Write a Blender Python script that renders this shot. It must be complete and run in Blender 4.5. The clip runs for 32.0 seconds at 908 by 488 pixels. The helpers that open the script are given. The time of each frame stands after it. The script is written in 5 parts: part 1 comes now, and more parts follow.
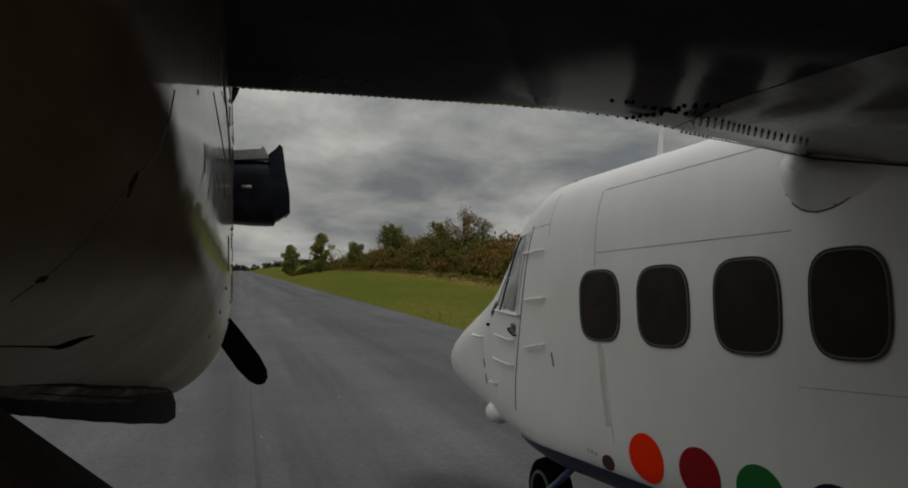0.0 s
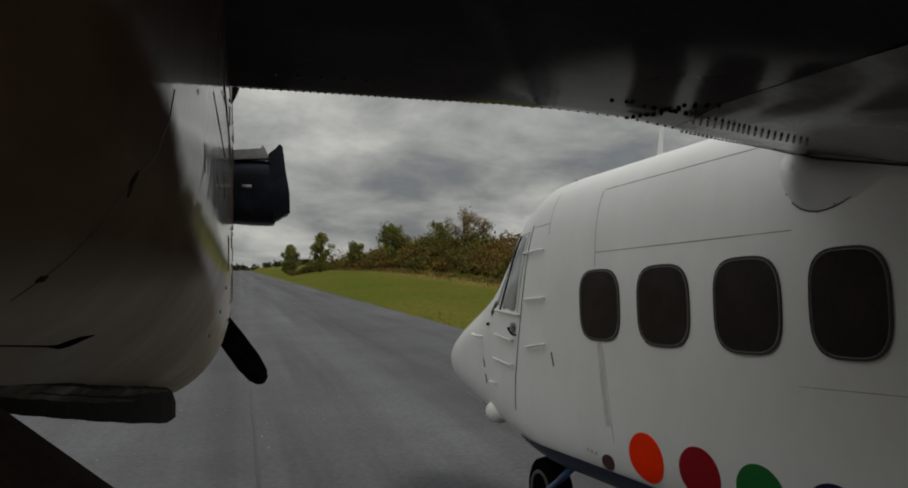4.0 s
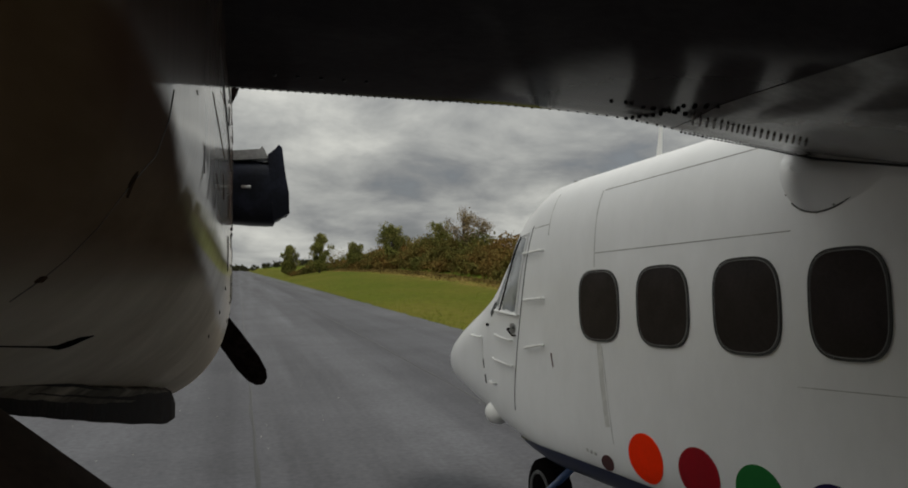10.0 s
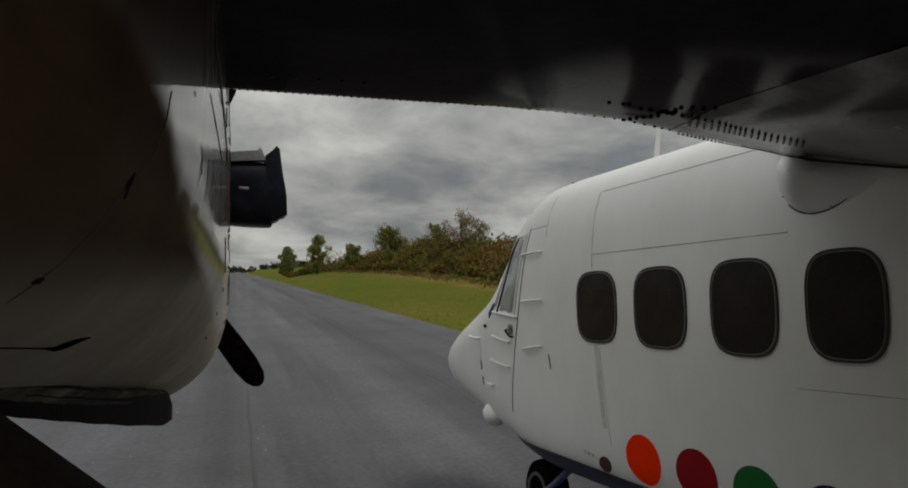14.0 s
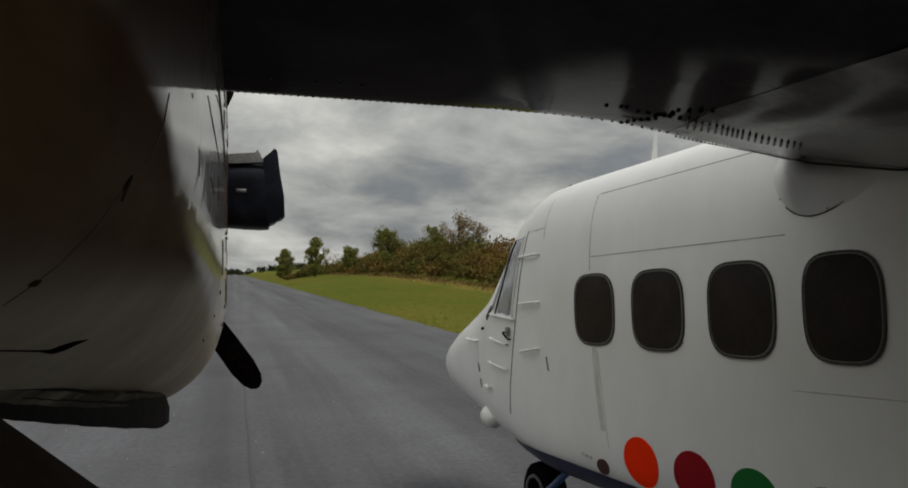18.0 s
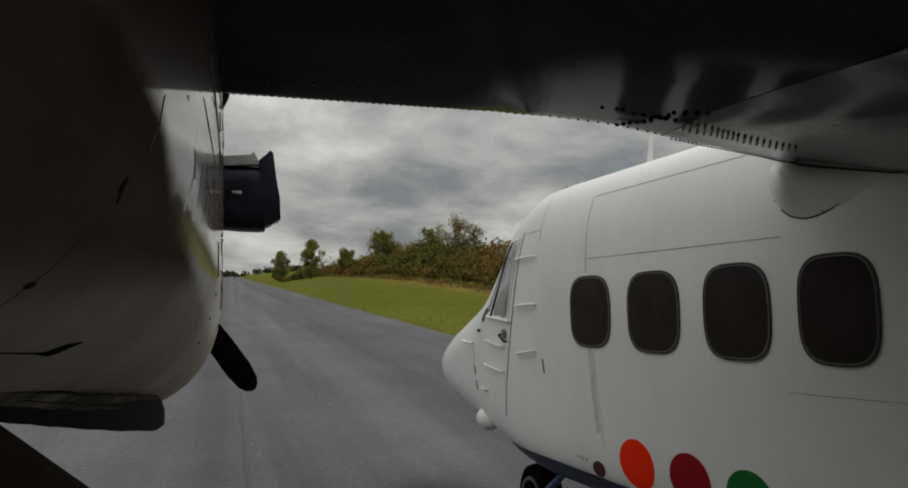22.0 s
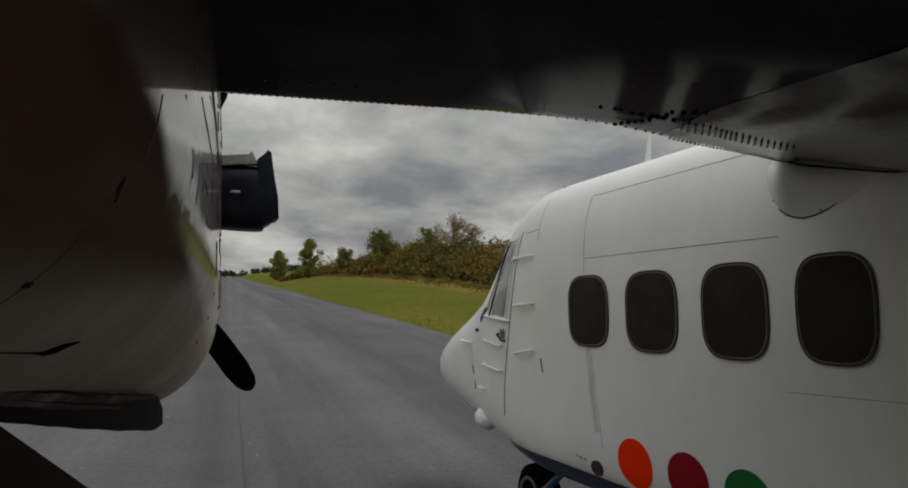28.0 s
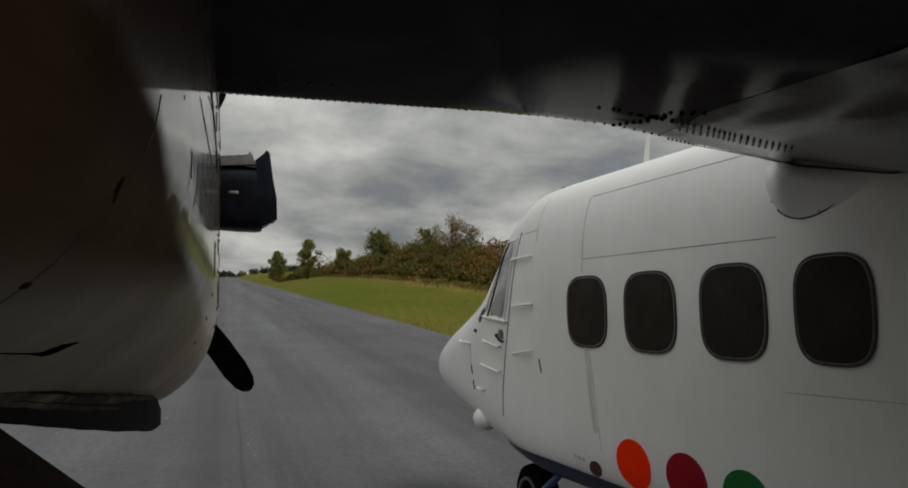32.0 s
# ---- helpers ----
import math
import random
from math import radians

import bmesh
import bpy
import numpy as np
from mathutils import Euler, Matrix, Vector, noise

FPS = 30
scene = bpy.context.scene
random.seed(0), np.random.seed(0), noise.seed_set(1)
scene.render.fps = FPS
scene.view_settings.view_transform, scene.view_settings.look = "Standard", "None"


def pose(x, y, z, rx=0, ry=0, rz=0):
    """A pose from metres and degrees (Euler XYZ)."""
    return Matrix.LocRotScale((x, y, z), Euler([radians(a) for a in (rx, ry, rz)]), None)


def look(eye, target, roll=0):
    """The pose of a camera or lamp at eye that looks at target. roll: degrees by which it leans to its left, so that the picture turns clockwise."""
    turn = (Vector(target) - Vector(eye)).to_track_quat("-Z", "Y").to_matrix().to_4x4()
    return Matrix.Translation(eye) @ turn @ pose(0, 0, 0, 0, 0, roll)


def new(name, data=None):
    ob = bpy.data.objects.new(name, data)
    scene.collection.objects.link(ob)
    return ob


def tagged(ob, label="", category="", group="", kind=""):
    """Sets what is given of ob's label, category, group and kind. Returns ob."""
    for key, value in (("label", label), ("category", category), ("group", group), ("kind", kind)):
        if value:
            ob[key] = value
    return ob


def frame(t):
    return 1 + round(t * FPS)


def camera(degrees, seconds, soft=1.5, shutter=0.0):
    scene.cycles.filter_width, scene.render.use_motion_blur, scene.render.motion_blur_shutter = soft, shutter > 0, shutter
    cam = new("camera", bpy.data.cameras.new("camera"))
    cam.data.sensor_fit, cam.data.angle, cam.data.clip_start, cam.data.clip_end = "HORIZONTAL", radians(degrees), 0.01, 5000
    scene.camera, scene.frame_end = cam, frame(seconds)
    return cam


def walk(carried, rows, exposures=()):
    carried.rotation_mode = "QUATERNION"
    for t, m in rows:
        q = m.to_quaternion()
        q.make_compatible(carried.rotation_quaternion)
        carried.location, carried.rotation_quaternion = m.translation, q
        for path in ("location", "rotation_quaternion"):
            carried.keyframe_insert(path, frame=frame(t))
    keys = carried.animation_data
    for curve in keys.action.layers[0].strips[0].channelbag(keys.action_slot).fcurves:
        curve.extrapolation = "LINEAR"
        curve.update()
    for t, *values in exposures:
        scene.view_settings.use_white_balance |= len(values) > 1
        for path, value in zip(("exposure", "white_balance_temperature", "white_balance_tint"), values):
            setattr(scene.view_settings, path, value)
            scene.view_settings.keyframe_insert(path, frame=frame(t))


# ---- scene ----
EYE = 2.45                     # the lens above the ground
cam = camera(63.0, 32.0, soft=1.9)
TURNS = [(0.0, -16.079, 1.883), (0.5, -16.08, 1.881), (1.0, -16.082, 1.882), (1.5, -16.082, 1.881), (2.0, -16.082, 1.894), (2.5, -16.083, 1.933), (3.0, -16.082, 1.916), (3.5, -16.081, 1.883), (5.5, -16.079, 1.813), (6.0, -16.087, 1.916), (6.5, -16.111, 1.904), (7.0, -16.136, 1.927), (7.5, -16.14, 1.894), (8.0, -16.13, 1.888), (8.5, -16.093, 1.894), (9.0, -16.093, 1.855), (9.5, -16.127, 1.916), (10.0, -16.121, 1.9), (10.5, -16.136, 1.916), (11.0, -16.142, 1.944), (11.5, -16.142, 1.95), (12.0, -16.151, 1.95), (12.5, -16.19, 1.95), (13.0, -16.21, 1.956), (13.5, -16.259, 1.984), (14.0, -16.301, 2.006), (14.5, -16.262, 1.984), (16.5, -16.379, 2.089), (17.0, -16.409, 2.087), (17.5, -16.509, 2.189), (18.0, -16.479, 2.19), (18.5, -16.559, 2.185), (19.0, -16.649, 2.283), (19.5, -16.634, 2.305), (20.0, -16.648, 2.157), (20.5, -16.693, 2.23), (21.0, -16.776, 2.378), (21.5, -16.796, 2.436), (22.0, -16.786, 2.356), (22.5, -16.757, 2.246), (23.0, -16.796, 2.235), (23.5, -16.828, 2.26), (24.0, -16.767, 2.196), (24.5, -16.796, 2.248), (25.0, -16.836, 2.3), (25.5, -16.798, 2.362), (27.5, -16.946, 2.429), (28.0, -16.921, 2.317), (28.5, -16.917, 2.3), (29.0, -16.926, 2.321), (29.5, -16.965, 2.334), (30.0, -16.97, 2.345), (30.5, -16.955, 2.317), (31.0, -16.965, 2.339), (31.5, -16.965, 2.316), (32.0, -17.033, 2.362)]
walk(cam, [(t, pose(0, 0, EYE, 90 + pitch, 0, yaw - 0.12)) for t, yaw, pitch in TURNS],
     exposures=[(t, stops, 6850, 9) for t, stops in ((0.0, -0.6), (2.0, -0.6), (3.5, -0.45), (6.0, -0.27), (9.0, -0.17), (11.0, -0.15), (14.0, -0.35), (17.0, -0.16), (25.0, -0.12), (28.0, -0.24), (32.0, -0.26))])

# ---------------------------------------------------------------- sky and light
world = bpy.data.worlds.new("sky")
scene.world = world
world.use_nodes = True


def nd(tree, kind, **values):
    n = tree.nodes.new(kind)
    for k, v in values.items():
        n.inputs[k.replace("_", " ")].default_value = v
    return n


def build_sky():
    t = world.node_tree
    t.nodes.clear()
    ln = t.links.new
    out = t.nodes.new("ShaderNodeOutputWorld")
    coord = t.nodes.new("ShaderNodeTexCoord")
    sep = t.nodes.new("ShaderNodeSeparateXYZ")
    ln(coord.outputs["Generated"], sep.inputs[0])
    up = t.nodes.new("ShaderNodeMath"); up.operation = "MAXIMUM"; up.inputs[1].default_value = 0.0
    ln(sep.outputs["Z"], up.inputs[0])
    lift = t.nodes.new("ShaderNodeMath"); lift.operation = "ADD"; lift.inputs[1].default_value = 0.30
    ln(up.outputs[0], lift.inputs[0])
    dx = t.nodes.new("ShaderNodeMath"); dx.operation = "DIVIDE"
    dy = t.nodes.new("ShaderNodeMath"); dy.operation = "DIVIDE"
    ln(sep.outputs["X"], dx.inputs[0]); ln(lift.outputs[0], dx.inputs[1])
    ln(sep.outputs["Y"], dy.inputs[0]); ln(lift.outputs[0], dy.inputs[1])
    flat = t.nodes.new("ShaderNodeCombineXYZ")
    ln(dx.outputs[0], flat.inputs["X"]); ln(dy.outputs[0], flat.inputs["Y"])
    big = nd(t, "ShaderNodeTexNoise", Scale=0.85, Detail=5.0, Roughness=0.5, Distortion=0.2)
    fine = nd(t, "ShaderNodeTexNoise", Scale=2.7, Detail=8.0, Roughness=0.58, Distortion=0.3)
    ln(flat.outputs[0], big.inputs["Vector"]); ln(flat.outputs[0], fine.inputs["Vector"])
    mix = t.nodes.new("ShaderNodeMath"); mix.operation = "MULTIPLY_ADD"
    mix.inputs[1].default_value = 0.40
    ln(fine.outputs["Fac"], mix.inputs[0])
    half = t.nodes.new("ShaderNodeMath"); half.operation = "MULTIPLY"; half.inputs[1].default_value = 0.60
    ln(big.outputs["Fac"], half.inputs[0]); ln(half.outputs[0], mix.inputs[2])
    ramp = t.nodes.new("ShaderNodeValToRGB")
    ramp.color_ramp.elements[0].position = 0.385
    ramp.color_ramp.elements[0].color = (0.19, 0.205, 0.226, 1)
    ramp.color_ramp.elements[1].position = 0.615
    ramp.color_ramp.elements[1].color = (0.70, 0.72, 0.70, 1)
    e = ramp.color_ramp.elements.new(0.5); e.color = (0.41, 0.428, 0.432, 1)
    ln(mix.outputs[0], ramp.inputs[0])
    # an overcast sky is brighter overhead than along the horizon
    grad = t.nodes.new("ShaderNodeMapRange")
    grad.inputs["From Min"].default_value, grad.inputs["From Max"].default_value = 0.12, 0.9
    grad.inputs["To Min"].default_value, grad.inputs["To Max"].default_value = 1.02, 2.4
    ln(sep.outputs["Z"], grad.inputs["Value"])
    cloud = nd(t, "ShaderNodeBackground")
    ln(ramp.outputs["Color"], cloud.inputs["Color"]); ln(grad.outputs[0], cloud.inputs["Strength"])
    air = t.nodes.new("ShaderNodeTexSky")
    air.sky_type = "NISHITA"; air.sun_disc = False
    air.sun_elevation, air.sun_rotation = radians(60), radians(62)
    clear = nd(t, "ShaderNodeBackground", Strength=0.09)
    ln(air.outputs["Color"], clear.inputs["Color"])
    gap = t.nodes.new("ShaderNodeMapRange")
    gap.inputs["From Min"].default_value, gap.inputs["From Max"].default_value = 0.30, 0.42
    gap.inputs["To Min"].default_value, gap.inputs["To Max"].default_value = 0.75, 1.0
    ln(mix.outputs[0], gap.inputs["Value"])
    both = t.nodes.new("ShaderNodeMixShader")
    ln(gap.outputs[0], both.inputs[0]); ln(clear.outputs[0], both.inputs[1]); ln(cloud.outputs[0], both.inputs[2])
    ln(both.outputs[0], out.inputs["Surface"])


build_sky()
sun = new("sun", bpy.data.lights.new("sun", "SUN"))
sun.data.energy, sun.data.angle, sun.data.color = 1.4, radians(20), (1.0, 0.96, 0.9)
sun.matrix_world = look((34, 18, 66), (0, 0, 0))


# ---------------------------------------------------------------- materials
def material(name, base, rough=0.5, metal=0.0, vary=0.12, scale=6.0, fine=60.0, bump=0.0, coat=0.0, stretch=(1, 1, 1),
             other=None, spot=(0.45, 0.65), random_object=0.0, island=0.0, transmission=0.0, coords="Object", spec=0.5, plain_fine=False):
    m = bpy.data.materials.new(name)
    m.use_nodes = True
    t = m.node_tree
    ln = t.links.new
    b = t.nodes["Principled BSDF"]
    b.inputs["Roughness"].default_value, b.inputs["Metallic"].default_value = rough, metal
    b.inputs["Coat Weight"].default_value = coat
    b.inputs["Coat Roughness"].default_value = 0.06
    b.inputs["Transmission Weight"].default_value = transmission
    b.inputs["Specular IOR Level"].default_value = 0.5
    b.inputs["IOR"].default_value = float(np.interp(spec, [0.0, 0.1, 0.5, 1.0], [1.02, 1.12, 1.45, 1.7]))
    if coords == "Object":
        c = t.nodes.new("ShaderNodeTexCoord").outputs["Object"]
    else:
        c = t.nodes.new("ShaderNodeNewGeometry").outputs["Position"]
    mp = t.nodes.new("ShaderNodeMapping")
    mp.inputs["Scale"].default_value = stretch
    ln(c, mp.inputs["Vector"])
    n1 = nd(t, "ShaderNodeTexNoise", Scale=scale, Detail=5.0, Roughness=0.6)
    n2 = nd(t, "ShaderNodeTexNoise", Scale=fine, Detail=3.0, Roughness=0.6)
    ln(mp.outputs[0], n1.inputs["Vector"]); ln(c if plain_fine else mp.outputs[0], n2.inputs["Vector"])
    rp = t.nodes.new("ShaderNodeValToRGB")
    rp.color_ramp.elements[0].position, rp.color_ramp.elements[1].position = spot
    dark = other or tuple(x * (1 - vary * 2) for x in base)
    rp.color_ramp.elements[0].color, rp.color_ramp.elements[1].color = (*dark, 1), (*base, 1)
    ln(n1.outputs["Fac"], rp.inputs[0])
    mul = t.nodes.new("ShaderNodeMix"); mul.data_type = "RGBA"; mul.blend_type = "MULTIPLY"
    mul.inputs["Factor"].default_value = 1.0
    g = t.nodes.new("ShaderNodeMapRange")
    g.inputs["From Min"].default_value, g.inputs["From Max"].default_value = 0.3, 0.7
    g.inputs["To Min"].default_value, g.inputs["To Max"].default_value = 1 - vary, 1 + vary
    ln(n2.outputs["Fac"], g.inputs["Value"])
    gray = g.outputs[0]
    if random_object or island:
        if island:
            r = t.nodes.new("ShaderNodeNewGeometry").outputs["Random Per Island"]
        else:
            r = t.nodes.new("ShaderNodeObjectInfo").outputs["Random"]
        k = t.nodes.new("ShaderNodeMapRange")
        s = island or random_object
        k.inputs["To Min"].default_value, k.inputs["To Max"].default_value = 1 - s, 1 + s
        ln(r, k.inputs["Value"])
        mm = t.nodes.new("ShaderNodeMath"); mm.operation = "MULTIPLY"
        ln(gray, mm.inputs[0]); ln(k.outputs[0], mm.inputs[1])
        gray = mm.outputs[0]
    ln(rp.outputs["Color"], mul.inputs[6]); ln(gray, mul.inputs[7])
    ln(mul.outputs[2], b.inputs["Base Color"])
    rr = t.nodes.new("ShaderNodeMapRange")
    rr.inputs["To Min"].default_value, rr.inputs["To Max"].default_value = max(0.02, rough * 0.75), min(1, rough * 1.25)
    ln(n1.outputs["Fac"], rr.inputs["Value"]); ln(rr.outputs[0], b.inputs["Roughness"])
    if bump:
        bp = nd(t, "ShaderNodeBump", Strength=0.6, Distance=bump)
        ln(n2.outputs["Fac"], bp.inputs["Height"]); ln(bp.outputs[0], b.inputs["Normal"])
    return m


WHITE = material("white_paint", (0.775, 0.78, 0.79), 0.38, vary=0.012, scale=2.0, fine=18, stretch=(1, 1, 0.55), other=(0.725, 0.73, 0.735), spot=(0.36, 0.62), coat=0.25, bump=0.0004)
CREAM = material("nacelle_paint", (0.68, 0.62, 0.53), 0.3, vary=0.06, scale=1.3, fine=14, other=(0.52, 0.46, 0.38), coat=1.0, spec=0.3, bump=0.0004)
NAVY = material("navy_paint", (0.005, 0.005, 0.007), 0.6, spec=0.12, vary=0.12, scale=2.5, fine=40)
KEELBLUE = material("navy_keel_paint", (0.009, 0.016, 0.062), 0.35, vary=0.15, scale=4, fine=30, coat=0.2)
BLUE = material("blue_trim_paint", (0.025, 0.075, 0.21), 0.3, vary=0.1, scale=5, coat=0.3)
GREYP = material("grey_panel_paint", (0.55, 0.53, 0.50), 0.45, vary=0.1, scale=4, fine=30)
SEAM = material("seam_grime", (0.055, 0.055, 0.055), 0.7, vary=0.3, scale=9)
MIDSEAM = material("panel_line", (0.38, 0.38, 0.36), 0.6, vary=0.25, scale=7)
SOFTSEAM = material("faint_seam", (0.54, 0.54, 0.52), 0.6, vary=0.2, scale=9)
BLACK = material("black_rubber", (0.008, 0.007, 0.007), 0.7, spec=0.0, vary=0.2, scale=12)
GLOSSY = material("dark_wing_skin", (0.075, 0.067, 0.068), 0.085, vary=0.10, scale=2.0, fine=25, spec=0.5)
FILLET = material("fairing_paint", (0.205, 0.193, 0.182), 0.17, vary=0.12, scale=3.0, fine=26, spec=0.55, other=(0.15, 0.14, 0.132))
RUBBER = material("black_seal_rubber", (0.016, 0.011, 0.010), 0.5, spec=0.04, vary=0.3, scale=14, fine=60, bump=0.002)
DARKGREY = material("dark_strut_paint", (0.085, 0.062, 0.052), 0.45, spec=0.3, vary=0.2, scale=4, fine=40)
OILY = material("oil_stain", (0.085, 0.052, 0.032), 0.85, spec=0.0, vary=0.25, scale=30)
SEEP = material("seeping_oil", (0.085, 0.052, 0.033), 0.5, spec=0.3, vary=0.3, scale=30)
RIVET = material("rivet_steel", (0.03, 0.03, 0.032), 0.45, 0.6, vary=0.2)
STREAK = material("washed_grime", (0.62, 0.62, 0.60), 0.5, vary=0.08, scale=9, fine=30)
GRIME = material("oily_rubber", (0.24, 0.21, 0.175), 0.6, spec=0.04, vary=0.35, scale=9, fine=34, stretch=(0.12, 0.12, 2.5))
SOOT = material("sooted_steel", (0.018, 0.022, 0.04), 0.42, 0.5, vary=0.3, scale=7, fine=50, bump=0.001)
BARE = material("bare_steel", (0.45, 0.45, 0.45), 0.35, 0.8, vary=0.15, scale=10)
GLASS = material("dark_window", (0.035, 0.029, 0.029), 0.14, spec=0.12, vary=0.1, scale=4)
RIM = material("window_gasket", (0.03, 0.03, 0.03), 0.5, vary=0.2)
RIMLIGHT = material("window_bezel", (0.15, 0.15, 0.15), 0.4, vary=0.15)
# pale base puts the sky seen in the cockpit glass into the colour
SCREEN = material("sky_toned_glass", (0.34, 0.36, 0.38), 0.06, vary=0.1, scale=2.2, other=(0.10, 0.11, 0.12), spot=(0.40, 0.56))
ORANGE = material("orange_red_decal", (1.0, 0.035, 0.002), 0.5, spec=0.1, vary=0.04)
CRIMSON = material("dark_red_decal", (0.30, 0.004, 0.012), 0.5, spec=0.2, vary=0.05)
GREEN = material("green_decal", (0.012, 0.16, 0.035), 0.5, spec=0.2, vary=0.05)
INDIGO = material("indigo_decal", (0.02, 0.014, 0.075), 0.5, spec=0.2, vary=0.05)
MAROON = material("maroon_decal", (0.09, 0.02, 0.02), 0.45, vary=0.2, scale=30)
PALE = material("pale_lamp_cover", (0.82, 0.82, 0.80), 0.3, vary=0.03)
TARMAC = material("runway_asphalt", (0.120, 0.122, 0.134), 0.85, spec=0.25, plain_fine=True, vary=0.16, scale=0.55, fine=11, stretch=(1.0, 0.035, 1), other=(0.060, 0.060, 0.067), coords="World", spot=(0.34, 0.66))
TARSEAL = material("tar_seal", (0.035, 0.035, 0.037), 0.6, vary=0.2, scale=3)
PEBBLE = material("pale_stone", (0.34, 0.33, 0.31), 0.9, vary=0.2, scale=8, island=0.35)
CONCRETE = material("apron_concrete", (0.30, 0.29, 0.28), 0.9, spec=0.2, vary=0.12, scale=0.5, fine=9, island=0.08, coords="World", other=(0.22, 0.21, 0.20))
GRASS = material("mown_grass", (0.080, 0.096, 0.012), 0.95, spec=0.05, vary=0.16, scale=0.11, fine=2.4, other=(0.112, 0.104, 0.018), coords="World", spot=(0.34, 0.60), stretch=(1, 0.35, 1))
DRY = material("dry_grass", (0.36, 0.26, 0.10), 0.9, spec=0.05, vary=0.3, scale=0.5, fine=5, island=0.35)
BLADE = material("grass_blades", (0.14, 0.18, 0.024), 0.9, spec=0.05, vary=0.1, island=0.15)
LEAF = material("tree_leaves", (0.22, 0.20, 0.068), 0.85, spec=0.1, vary=0.25, scale=0.4, island=0.45, other=(0.18, 0.185, 0.052))
LEAFY = material("yellowing_leaves", (0.36, 0.26, 0.15), 0.85, spec=0.1, vary=0.25, scale=0.4, island=0.4, other=(0.20, 0.15, 0.08))
SCRUB = material("autumn_scrub", (0.22, 0.135, 0.045), 0.9, spec=0.05, vary=0.25, scale=0.09, fine=2, island=0.28, other=(0.12, 0.122, 0.036), spot=(0.42, 0.60))
FARWOOD = material("far_woods", (0.07, 0.07, 0.04), 0.9, spec=0.05, vary=0.25, scale=0.03, island=0.4)
BARK = material("bark", (0.085, 0.065, 0.05), 0.9, vary=0.3, scale=6, bump=0.01)
TRAILER = material("trailer_white", (0.78, 0.78, 0.76), 0.5, vary=0.06, scale=1)
SHEET = material("roof_sheet", (0.42, 0.44, 0.47), 0.5, 0.3, vary=0.12, scale=2)
BOTTLE = material("dark_green_paint", (0.02, 0.05, 0.035), 0.5, vary=0.15)


